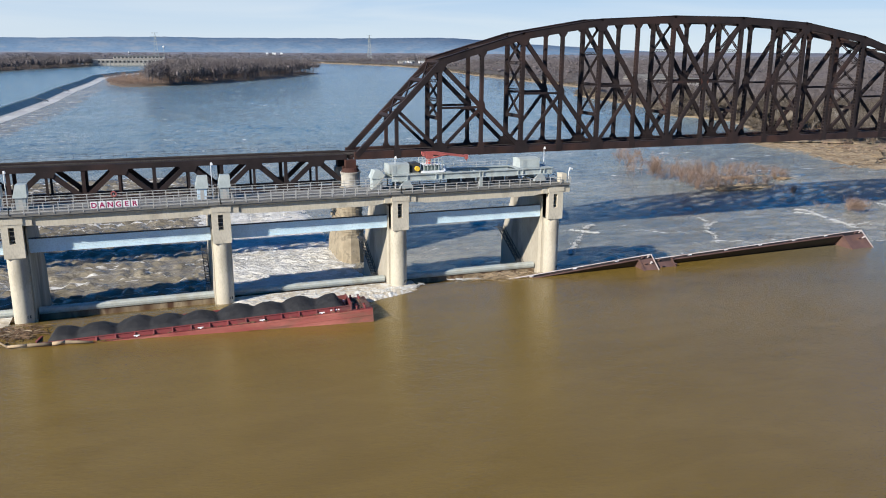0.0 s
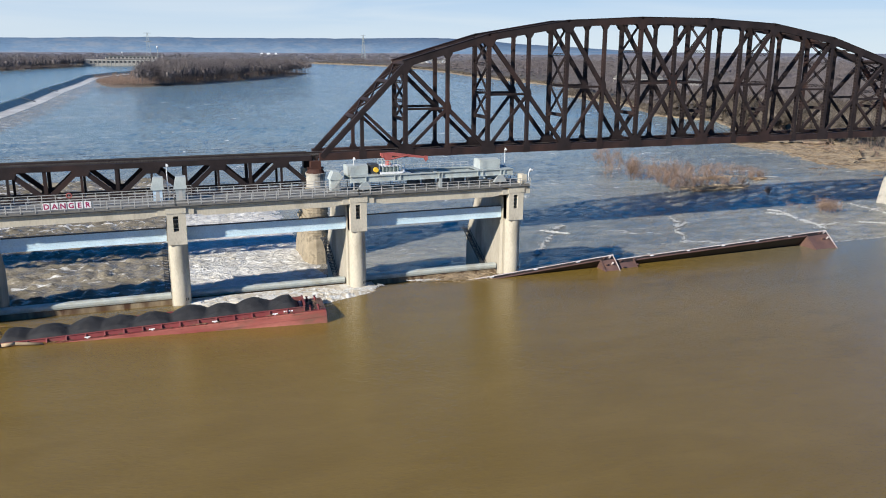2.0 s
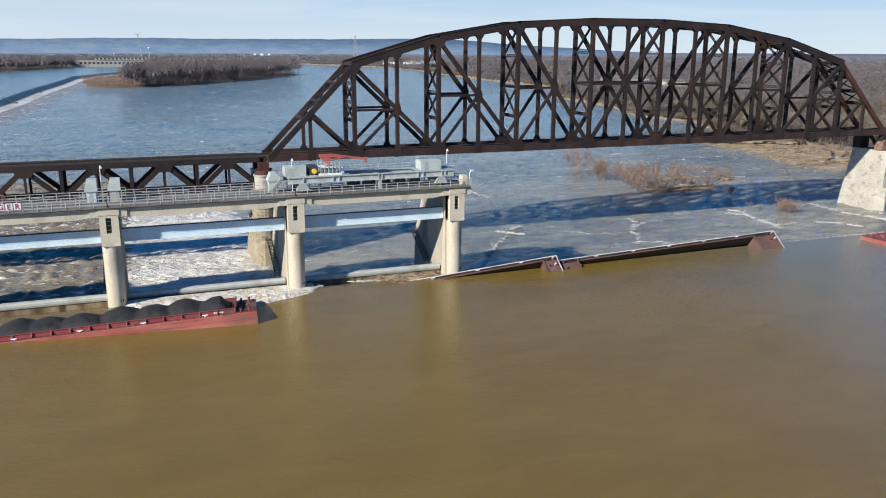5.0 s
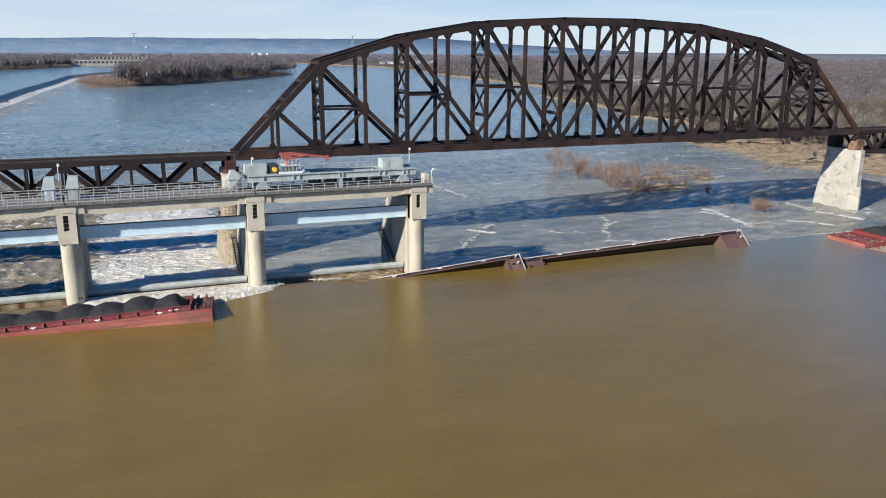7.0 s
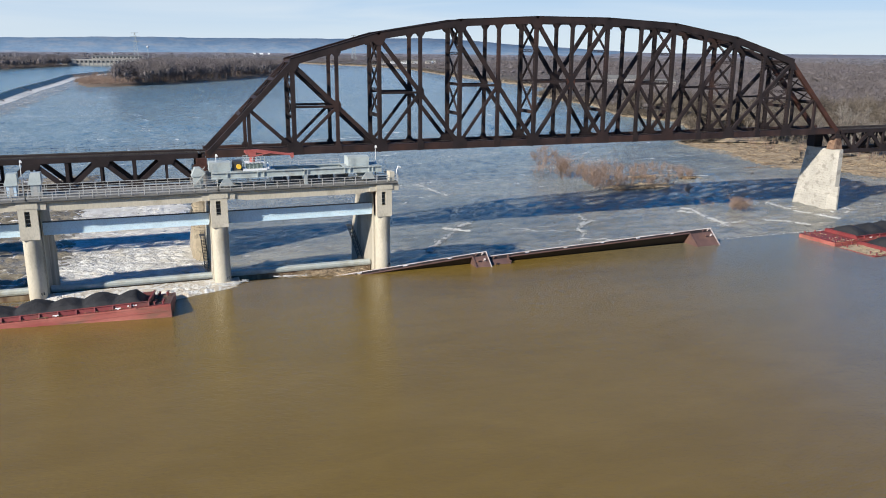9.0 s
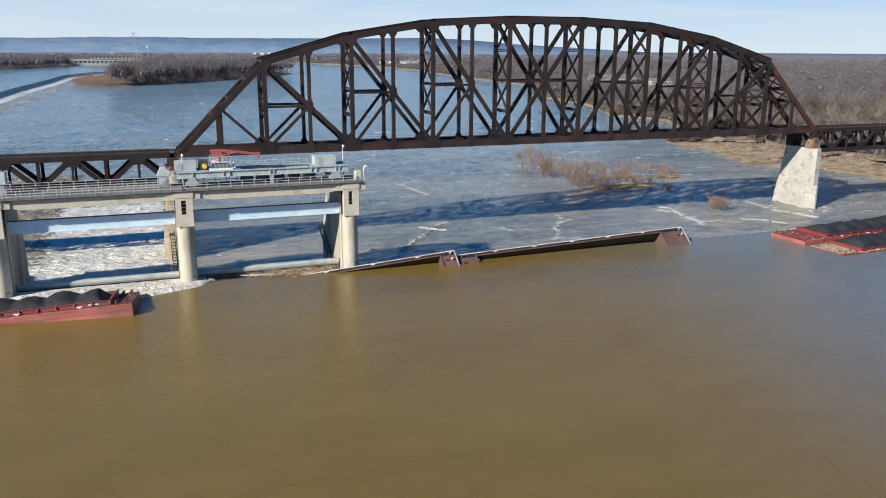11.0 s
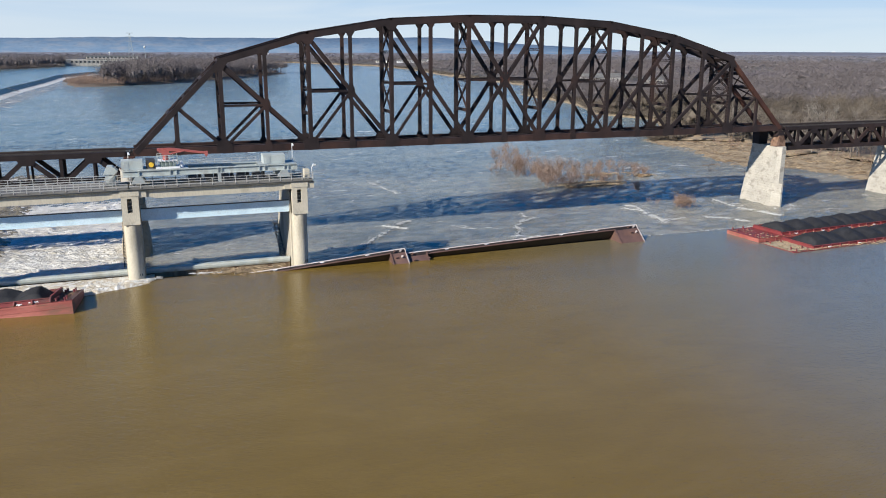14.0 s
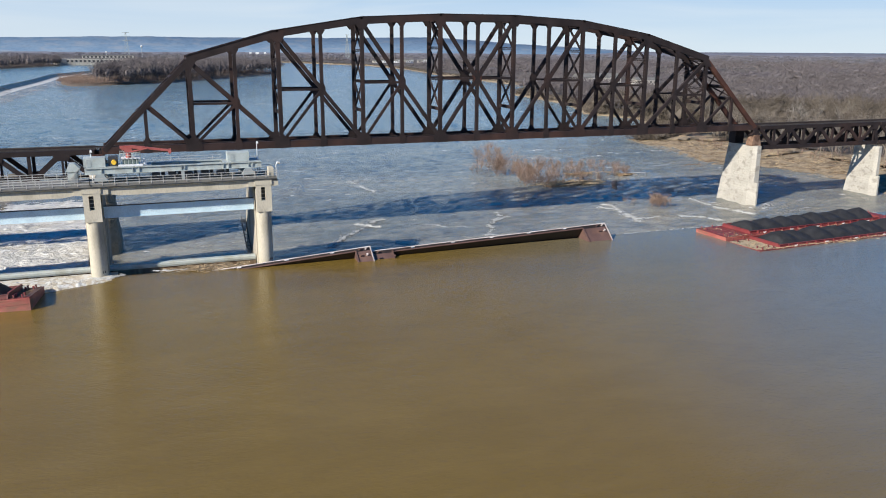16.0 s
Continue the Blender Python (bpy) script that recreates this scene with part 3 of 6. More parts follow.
MID = {3: 30.6, 5: 33.7, 7: 35.3, 9: 36.1, 11: 35.3, 13: 33.7, 15: 30.6}


def top_at(k):
    return TOPZ[k] if k in TOPZ else (TOPZ[k - 1] + TOPZ[k + 1]) / 2


bridge = thing("railway_truss_bridge", (143.3, 186.2, 15.5), "rusty brown riveted steel arched railway truss bridge", "bridge")
for y in (NEAR, FAR):
    for k in range(18):
        part("bottom_chord", Build().beam((NODE[k] + (0.4 if k == 0 else 0), y, BOT), (NODE[k + 1], y, BOT), 1.74, 0.9), M_CHORD, bridge)
    for a, b in ((0, 2), (18, 16)):
        i = 1 if a == 0 else -1
        p, q = Vector((NODE[a] + 0.9 * i, y, BOT - 0.1)), Vector((NODE[b] + 0.2 * i, y, TOPZ[b] - 0.2))
        part("end_post", Build().beam(p, q, 1.25, 1.0), M_STEEL if a == 0 else M_RUSTSTEEL, bridge, "" if a == 0 else "orange-stained rusty end post")
    for k in range(2, 16, 2):
        p, q = Vector((NODE[k], y, TOPZ[k])), Vector((NODE[k + 2], y, TOPZ[k + 2]))
        d = (q - p).normalized() * 0.35
        mb = Build().beam(p - d, q + d, 1.75, 1.05)
        mb.beam(p - d + Vector((0, 0, 0.9)), q + d + Vector((0, 0, 0.9)), 0.08, 1.3)
        part("top_chord", mb, M_STEEL, bridge)
    for k in range(1, 18):
        if k in (1, 17):
            mb = Build().beam((NODE[k], y, BOT + 0.8), (NODE[k], y, 30.6), 0.8, 0.7)
        elif k % 2 == 0:
            mb = plated((NODE[k], y, BOT + 0.8), (NODE[k], y, TOPZ[k] - 0.7), 0.95, 1.0)
        else:
            mb = plated((NODE[k], y, BOT + 0.8), (NODE[k], y, top_at(k) - 0.7), 0.8, 0.95)
        part("vertical", mb, M_STEEL, bridge)
    for k in (3, 5, 7, 9):
        for s in (1, -1):
            m = k if s > 0 else 18 - k
            mid = Vector((NODE[m], y, MID[m]))
            up = Vector((NODE[m - s], y, TOPZ[m - s] - 0.4))
            low = Vector((NODE[m + s], y, BOT + 0.3))
            part("diagonal", Build().beam(up, mid, 1.0, 0.7) if k < 5 else plated(up, mid, 0.95, 0.9), M_STEEL, bridge)
            part("diagonal", Build().beam(mid, low, 0.95, 0.65) if k < 5 else plated(mid, low, 0.9, 0.85), M_STEEL, bridge)
            if k < 9:
                foot = Vector((NODE[m - s], y, BOT + 0.3))
                part("sub_diagonal", plated(foot, mid, 0.65, 0.7), M_STEEL, bridge)
            strut = Vector((NODE[m - s], y, MID[m]))
            part("strut", Build().beam(strut, mid, 0.55, 0.45), M_STEEL, bridge)
    for a, b in ((1, 2), (17, 16)):
        part("sub_diagonal", Build().beam((NODE[a], y, 30.5), (NODE[b], y, BOT + 0.4), 0.7, 0.55), M_STEEL, bridge)
    # gusset plates
    for k in range(1, 18):
        mb = Build()
        w, h = (2.0, 1.7) if k % 2 == 0 else (0.9, 1.2)
        x, z = NODE[k], BOT
        poly = [(x - w, z - 0.91), (x + w, z - 0.91), (x + w, z + 0.9), (x + w * 0.45, z + h + 0.6), (x - w * 0.45, z + h + 0.6), (x - w, z + 0.9)]
        for s in (-0.52, 0.49):
            mb.prism(poly, "y", y + s, y + s + 0.03)
        part("gusset_plate", mb, M_STEEL, bridge)
    for k, z in MID.items():
        r = 1.2 if k != 9 else 1.65
        poly = [(NODE[k] + r * math.cos(a) * (0.8 if abs(math.cos(a)) > 0.8 else 1), z + r * 1.35 * math.sin(a)) for a in [math.pi / 8 + j * math.pi / 4 for j in range(8)]]
        mb = Build()
        for s in (-0.42, 0.39):
            mb.prism(poly, "y", y + s, y + s + 0.03)
        part("gusset_plate", mb, M_RUSTSTEEL if k == 9 and y == NEAR else M_STEEL, bridge)
    for k, z in TOPZ.items():
        x = NODE[k]
        s = (top_at(k + 1) - top_at(k - 1)) / (2 * PANEL) if 2 < k < 16 else 0
        w = 1.7
        poly = [(x - w, z - 0.9 - s * w), (x - w * 0.5, z - 2.2), (x + w * 0.5, z - 2.2), (x + w, z - 0.9 + s * w), (x + w, z + 0.3 + s * w), (x - w, z + 0.3 - s * w)]
        if k in (2, 16):
            i = 1 if k == 2 else -1
            poly = [(x - 1.7 * i, z - 2.3), (x + 0.5 * i, z - 2.4), (x + 1.8 * i, z - 0.4), (x + 1.8 * i, z + 0.6), (x - 0.1 * i, z + 0.2)]
        mb = Build()
        for o in (-0.57, 0.54):
            mb.prism(poly, "y", y + o, y + o + 0.03)
        part("gusset_plate", mb, M_STEEL, bridge)
    for k in (3, 5, 7, 9, 11, 13, 15):
        x, z = NODE[k], top_at(k) - 0.85
        mb = Build()
        for o in (-0.5, 0.47):
            mb.prism([(x - 1.1, z), (x - 0.45, z - 1.0), (x + 0.45, z - 1.0), (x + 1.1, z), (x + 1.1, z + 0.4), (x - 1.1, z + 0.4)], "y", y + o, y + o + 0.03)
        part("gusset_plate", mb, M_STEEL, bridge)

# bracing between the two trusses
Y0, Y1 = NEAR + 0.4, FAR - 0.4
for k in range(2, 17, 2):
    x, zt = NODE[k], TOPZ[k]
    levels = [zt - 0.6, zt - (zt - 28) * 0.33, zt - (zt - 28) * 0.67, 28.0]
    for z in levels:
        part("sway_strut", Build().laced((x, Y0, z), (x, Y1, z), 0.75, 0.4, 0.7, 0.12, 0.09, (1, 0, 0)), M_STEEL, bridge)
    # haunched strut at the foot of the bracing, and plates where the braces cross
    part("sway_strut", Build().prism([(Y0, 27.0), (Y0 + 1.2, 27.7), (Y1 - 1.2, 27.7), (Y1, 27.0), (Y1, 28.5), (Y0, 28.5)], "x", x - 0.15, x + 0.15), M_STEEL, bridge)
    for a, b in zip(levels, levels[1:]):
        z = (a + b) / 2
        part("crossing_plate", Build().prism([(186.2 - 0.7, z), (186.2, z - 0.6), (186.2 + 0.7, z), (186.2, z + 0.6)], "x", x - 0.18, x + 0.18), M_STEEL, bridge)
        part("sway_brace", Build().laced((x, Y0, a), (x, Y1, b), 0.6, 0.3, 0.65, 0.14, 0.1, (1, 0, 0)).laced((x, Y0, b), (x, Y1, a), 0.6, 0.3, 0.65, 0.14, 0.1, (1, 0, 0)), M_STEEL, bridge)
for k in range(2, 16):
    a, b = top_at(k) + 0.2, top_at(k + 1) + 0.2
    part("top_lateral", Build().laced((NODE[k], Y0, a), (NODE[k + 1], Y1, b), 0.45, 0.3, 0.6, 0.1, 0.07, (0, 0, 1)), M_STEEL, bridge)
    part("top_lateral", Build().laced((NODE[k], Y1, a), (NODE[k + 1], Y0, b), 0.45, 0.3, 0.6, 0.1, 0.07, (0, 0, 1)), M_STEEL, bridge)
    part("top_strut", Build().laced((NODE[k], Y0, a), (NODE[k], Y1, a), 0.5, 0.5, 0.7, 0.1, 0.07, (0, 0, 1)), M_STEEL, bridge)
for a, b in ((0, 2), (18, 16)):
    p, q = Vector((NODE[a], 0, BOT)), Vector((NODE[b], 0, TOPZ[b]))
    side = (q - p).normalized().cross(Vector((0, 1, 0)))
    cuts = [0.42, 0.6, 0.8, 1.0]
    for c in cuts:
        e = p.lerp(q, c) + side * 0.0
        part("portal_strut", Build().beam((e.x, Y0, e.z), (e.x, Y1, e.z), 0.9, 0.6, side), M_STEEL, bridge)
    for c, d in zip(cuts, cuts[1:]):
        e, g = p.lerp(q, c), p.lerp(q, d)
        part("portal_brace", Build().beam((e.x, Y0, e.z), (g.x, Y1, g.z), 0.35, 0.3, side).beam((e.x, Y1, e.z), (g.x, Y0, g.z), 0.35, 0.3, side), M_STEEL, bridge)
# floor
for k in range(19):
    part("floor_beam", Build().box(NODE[k] - 0.3, NODE[k] + 0.3, Y0, Y1, 18.9, 19.85), M_STEEL, bridge)
for y in (184.3, 185.6, 187.0, 188.3):
    part("stringer", Build().box(NODE[0], NODE[18], y - 0.2, y + 0.2, 19.3, 20.02), M_STEEL, bridge)
# solid plates added so the floor casts an unbroken shadow
for y0, y1 in ((182.1, 184.05), (184.55, 185.35), (185.85, 186.75), (187.25, 188.05), (188.55, 190.3)):
    part("floor_shadow_plate", Build().box(NODE[0], NODE[18], y0, y1, 19.87, 19.97), M_STEEL, bridge)
LEFT_END, RIGHT_END = -130.0, 520.0
track = thing("railway_track", (143, 186.3, 21.3), "railway track on dark timber bridge ties", "track")
mb = Build()
x = LEFT_END
while x < RIGHT_END:
    mb.box(x, x + 0.36, 183.2, 189.2, 20.05, 20.35)
    x += 0.55
ties = part("tie", mb, M_TIE, track, "dark weathered timber ties")
tagged(ties, kind="stuff")
for y in (185.6, 187.05):
    part("rail", Build().box(LEFT_END, RIGHT_END, y - 0.04, y + 0.04, 20.35, 20.52), M_STEEL, track)
for y in (183.6, 188.8):
    for x0, x1 in ((LEFT_END, 45.0), (242.5, 345.0)):
        part("guard_timber", Build().box(x0, x1, y - 0.12, y + 0.12, 20.35, 20.55), M_TIE, track, "weathered guard timber along the tie ends")
walkway = thing("walkway_railing", (143, 190.0, 21.3), "thin rusty pipe railing beside the track", "railing")
mb = Build()
for k in range(int((RIGHT_END - LEFT_END) / 2.7)):
    x = LEFT_END + 2.7 * k
    mb.beam((x, 189.9, 19.9), (x, 189.9, 21.6), 0.045, 0.045)
tagged(part("posts", mb, M_STEEL, walkway, "thin steel posts"), kind="stuff")
for z in (21.1, 21.6):
    part("rail", Build().box(LEFT_END, RIGHT_END, 189.88, 189.92, z - 0.02, z + 0.02), M_STEEL, walkway)


def deck_span(x0, x1, first, half, top, bottom, y0, y1, label, foot=0.62):
    """A railway deck truss: top and bottom chord, verticals and diagonals, plate floor on top."""
    span = thing("deck_truss", ((x0 + x1) / 2, (y0 + y1) / 2, bottom), label, "bridge", "deck truss spans")
    for y in (y0, y1):
        part("top_chord", Build().box(x0, x1, y - 0.4, y + 0.4, top - 0.88, top + 0.3), M_STEEL, span)
        part("bottom_chord", Build().box(x0, x1, y - 0.35, y + 0.35, bottom - foot, bottom + foot), M_STEEL, span)
        k, x = 0, first
        while x < x1 - 0.5:
            if x > x0:
                part("vertical", Build().beam((x, y, bottom), (x, y, top), 0.75 if k % 2 else 0.5, 0.5), M_STEEL, span)
                z = top - 0.86 if k % 2 == 0 else bottom + foot - 0.02
                g = -1 if k % 2 == 0 else 1
                u = 1.95 if half > 7 else 1.4
                poly = [(x - u, z), (x + u, z), (x + u * 0.72, z + g * 1.3), (x - u * 0.72, z + g * 1.3)]
                mb = Build()
                for o in (-0.43, 0.4):
                    mb.prism(poly, "y", y + o, y + o + 0.03)
                part("gusset_plate", mb, M_STEEL, span)
            a, b = max(x, x0), min(x + half, x1)
            if b > a:
                za, zb = (top - 0.5, bottom + 0.2) if k % 2 == 0 else (bottom + 0.2, top - 0.5)
                part("diagonal", Build().beam((a, y, za), (b, y, zb), 1.05, 0.55), M_STEEL, span)
            x += half
            k += 1
    x = first
    while x < x1:
        if x > x0:
            part("cross_frame", Build().box(x - 0.2, x + 0.2, y0, y1, bottom - 0.2, bottom + 0.2), M_STEEL, span)
        x += half
    for y in (y0 + 1.2, (y0 + y1) / 2, y1 - 1.2):
        part("stringer", Build().box(x0, x1, y - 0.2, y + 0.2, top - 0.9, 20.04), M_STEEL, span)
    return span


deck_span(-130.0, 45.0, -4.7 - 14.2 * 8, 7.1, 20.0, 12.8, 182.2, 190.2, "rusty brown steel deck truss with wide panels", 0.42)
deck_span(242.5, 293.0, 242.2, 6.15, 20.0, 13.3, 182.2, 190.2, "rusty brown steel deck truss with close panels")
deck_span(294.0, 345.0, 294.0, 6.15, 20.0, 13.3, 182.2, 190.2, "rusty brown steel deck truss with close panels")


PR_X, P2_X = 240.2, 293.6


def stone_pier(x, w, y0, y1, low, high, mat, label, courses, nose_top, taper=0.16, wobble=0.05):
    """A battered masonry pier with a pointed upstream cutwater, laid in real courses."""
    pier = thing("bridge_pier", (x, (y0 + y1) / 2, low), label, "pier", "bridge piers")
    n = courses
    r = random.Random(int(x))
    for k in range(n):
        z0, z1 = low + (high - low) * k / n, low + (high - low) * (k + 1) / n
        f = 1.0 - taper * k / n
        j = (r.random() - 0.5) * wobble
        hw = w / 2 * f + j
        ya, yb = y0 + 2.6, y1 - (y1 - y0) * 0.2 * k / n
        mb = Build()
        if z1 <= nose_top:
            poly = [(x - hw - 0.1, yb), (x - hw - 0.1, ya), (x - 0.3, y0), (x + 0.3, y0), (x + hw + 0.1, ya), (x + hw + 0.1, yb)]
        else:
            poly = [(x - hw, yb), (x - hw, ya - 0.6), (x - hw * 0.5, ya - 1.7), (x + hw * 0.5, ya - 1.7), (x + hw, ya - 0.6), (x + hw, yb)]
        mb.prism(poly, "z", z0 + 0.012, z1 - 0.01)
        part("stone_course", mb, mat, pier)
    part("core", Build().box(x - w * 0.40, x + w * 0.40, y0 + 3, y1 - (y1 - y0) * 0.22, low, high - 0.05), mat, pier)
    return pier


P_R = stone_pier(PR_X, 3.8, 178.0, 195.0, RIVER - 1, 14.2, M_STONE, "pale battered stone bridge pier", 26, 3.0, 0.2)
part("pedestal", Build().prism([(PR_X - 1.8, 14.2), (PR_X + 1.9, 14.2), (PR_X + 1.5, 16.0), (PR_X + 0.9, 17.6), (PR_X - 0.9, 17.6), (PR_X - 1.4, 16.0)], "y", 180.6, 183.4), M_RUST, P_R, "rust-stained concrete pedestal")
part("bearing", Build().box(PR_X - 1.1, PR_X + 1.1, 181.0, 182.4, 17.6, 19.12).prism([(PR_X - 2, 17.6), (PR_X + 2, 17.6), (PR_X + 0.8, 18.6), (PR_X - 0.8, 18.6)], "y", 180.9, 182.6), M_STEEL, P_R)
part("back_pedestal", Build().box(PR_X - 1.7, PR_X + 1.7, 188.6, 191.8, 14.2, 19.12), M_STEEL, P_R)
stone_pier(P2_X, 2.9, 179.6, 192.8, RIVER - 1, 12.0, M_STONE, "pale battered stone bridge pier near the bank", 23, 2.5, 0.2)
stone_pier(345.0, 3.6, 178.8, 193.0, RIVER - 1, 12.0, M_STONE, "pale battered stone bridge pier on the bank", 23, 2.5, 0.2)


def rounded(x, half, y0, y1, n=9):
    """A plan with half-round ends."""
    a = [(x + half * math.cos(math.pi + math.pi * k / n), y0 + half + half * math.sin(math.pi + math.pi * k / n)) for k in range(n + 1)]
    return a + [(x + half * math.cos(math.pi * k / n), y1 - half + half * math.sin(math.pi * k / n)) for k in range(n + 1)]


PL_X = 45.7
P_L = thing("bridge_pier", (PL_X, 187, RIVER - 1), "tan rough stone bridge pier beside churning water", "pier", "bridge piers")
rings = []
for z, half, y0, y1 in ((RIVER - 1, 3.5, 177.6, 196.0), (-2.0, 3.35, 177.8, 195.6), (1.6, 2.85, 178.4, 194.6)):
    rings.append([(x, y, z) for x, y in rounded(PL_X, half, y0, y1, 5)])
part("plinth", Build().loft(rings), M_STONE2, P_L, "smooth wet concrete plinth")
r = random.Random(46)
for k in range(17):
    z0, z1 = 1.6 + 11.4 * k / 17, 1.6 + 11.4 * (k + 1) / 17
    half = 2.8 - 0.28 * k / 17 + r.uniform(-0.22, 0.2)
    off = r.uniform(-0.16, 0.16)
    part("stone_course", Build().prism(rounded(PL_X + off, half, 178.6 + 0.05 * k + r.uniform(-0.15, 0.15), 194.3 - 0.07 * k), "z", z0 + 0.03, z1 - 0.03), M_STONE2, P_L)
part("core", Build().prism(rounded(PL_X, 2.35, 179.4, 192.6), "z", 0, 13.0), M_STONE2, P_L)
mb = Build()
mb.tube((PL_X, 181.3, 12.95), (PL_X, 181.3, 16.0), 2.25, 2.2, 24).tube((PL_X, 181.3, 16.0), (PL_X, 181.3, 16.4), 2.4, 2.4, 24)
part("pedestal", mb, M_STONE, P_L, "pale round concrete pedestal", smooth=False)
part("bearing", Build().tube((PL_X, 181.3, 16.4), (PL_X, 181.3, 17.3), 2.2, 1.7, 18).box(PL_X - 1.2, PL_X + 1.2, 180.4, 182.3, 17.3, 19.12).box(PL_X - 1.9, PL_X + 1.9, 180.9, 181.7, 17.3, 17.7), M_RUSTSTEEL, P_L, "rusty red-brown bearing")
part("back_pedestal", Build().tube((PL_X, 190.6, 12.95), (PL_X, 190.6, 16.4), 1.9, 1.9, 16), M_STONE, P_L)
part("back_bearing", Build().box(PL_X - 1.2, PL_X + 1.2, 189.6, 191.6, 16.4, 19.12), M_STEEL, P_L)

# ---- the gated dam ----
DECK_END = 82.0


def dam_pier(x):
    pier = thing("dam_pier", (x, 150, RIVER - 3), "weathered tan concrete dam pier with a rounded nose", "pier", "dam piers")
    # rounded column nose
    poly = [(x + 1.58 * math.cos(a), 143.75 + 1.62 * math.sin(a)) for a in [math.pi + k * math.pi / 40 for k in range(41)]]
    part("nose", Build().prism(poly, "z", RIVER - 3, 10.7), M_CONC, pier)
    body = [(143.75, RIVER - 3), (143.75, 16.1), (156.0, 16.1), (160.2, 12.7), (165.4, 3.1), (165.6, RIVER - 3)]
    part("body", Build().prism(body, "x", x - 1.5, x + 1.5), M_CONC2, pier)
    part("side_rib", Build().prism([(144.6, RIVER - 2), (144.6, 15.0), (146.0, 15.0), (146.0, RIVER - 2)], "x", x - 1.72, x + 1.72), M_CONC, pier)
    # box head with a slot opening
    mb = Build()
    mb.box(x - 1.6, x - 0.55, 142.0, 145.0, 10.7, 16.4).box(x + 0.35, x + 1.6, 142.0, 145.0, 10.7, 16.4)
    mb.box(x - 0.55, x + 0.35, 142.0, 145.0, 10.7, 13.1).box(x - 0.55, x + 0.35, 142.0, 145.0, 15.9, 16.4)
    mb.box(x - 1.6, x + 1.6, 143.2, 145.0, 10.72, 16.38)
    part("head", mb, M_CONC, pier)
    # dark sheet at the back of the slot stands for its inner shade
    mb = Build()
    mb.box(x - 0.53, x + 0.33, 143.1, 143.18, 13.12, 15.88)
    part("slot", mb, M_DARK, pier, "dark sheet for the shade inside the slot")
    mb = Build()
    for k in range(3):
        mb.box(x - 0.5, x + 0.3, 142.4, 142.5, 13.6 + 0.8 * k, 13.7 + 0.8 * k)
    part("ladder_rungs", mb, M_RAIL, pier)
    part("cap", Build().box(x - 1.75, x + 1.75, 141.9, 151.0, 16.4, 17.5).box(x - 3.1, x + 3.1, 142.1, 143.6, 16.1, 17.35), M_CONC, pier)
    # steel stair down the back of the pier
    mb = Build()
    for s in (-1.75, -2.65):
        mb.beam((x + s, 164.6, 4.2), (x + s, 152.5, -2.2), 0.25, 0.12, (1, 0, 0))
        mb.beam((x + s, 164.6, 5.3), (x + s, 152.5, -1.1), 0.08, 0.08, (1, 0, 0))
        for k in range(9):
            t = k / 8
            mb.beam((x + s, 164.6 - 12.1 * t, 4.2 - 6.4 * t), (x + s, 164.6 - 12.1 * t, 5.3 - 6.4 * t), 0.07, 0.07)
    for k in range(28):
        t = k / 28
        mb.box(x - 2.65, x - 1.75, 164.3 - 12.1 * t, 164.6 - 12.1 * t, 4.15 - 6.4 * t, 4.22 - 6.4 * t)
    mb.box(x - 2.8, x - 1.6, 164.4, 166.2, 4.1, 4.3)
    part("stair", mb, M_DARK, pier, "dark steel stair with pipe rail")
    # pale markings low on the nose
    part("gauge_plate", Build().box(x + 0.5, x + 0.8, 142.27, 142.36, 0.1, 0.6).box(x + 0.95, x + 1.2, 142.5, 142.6, 0.1, 0.6), M_DARK, pier)
    return pier


for x in DAM_X:
    dam_pier(x)

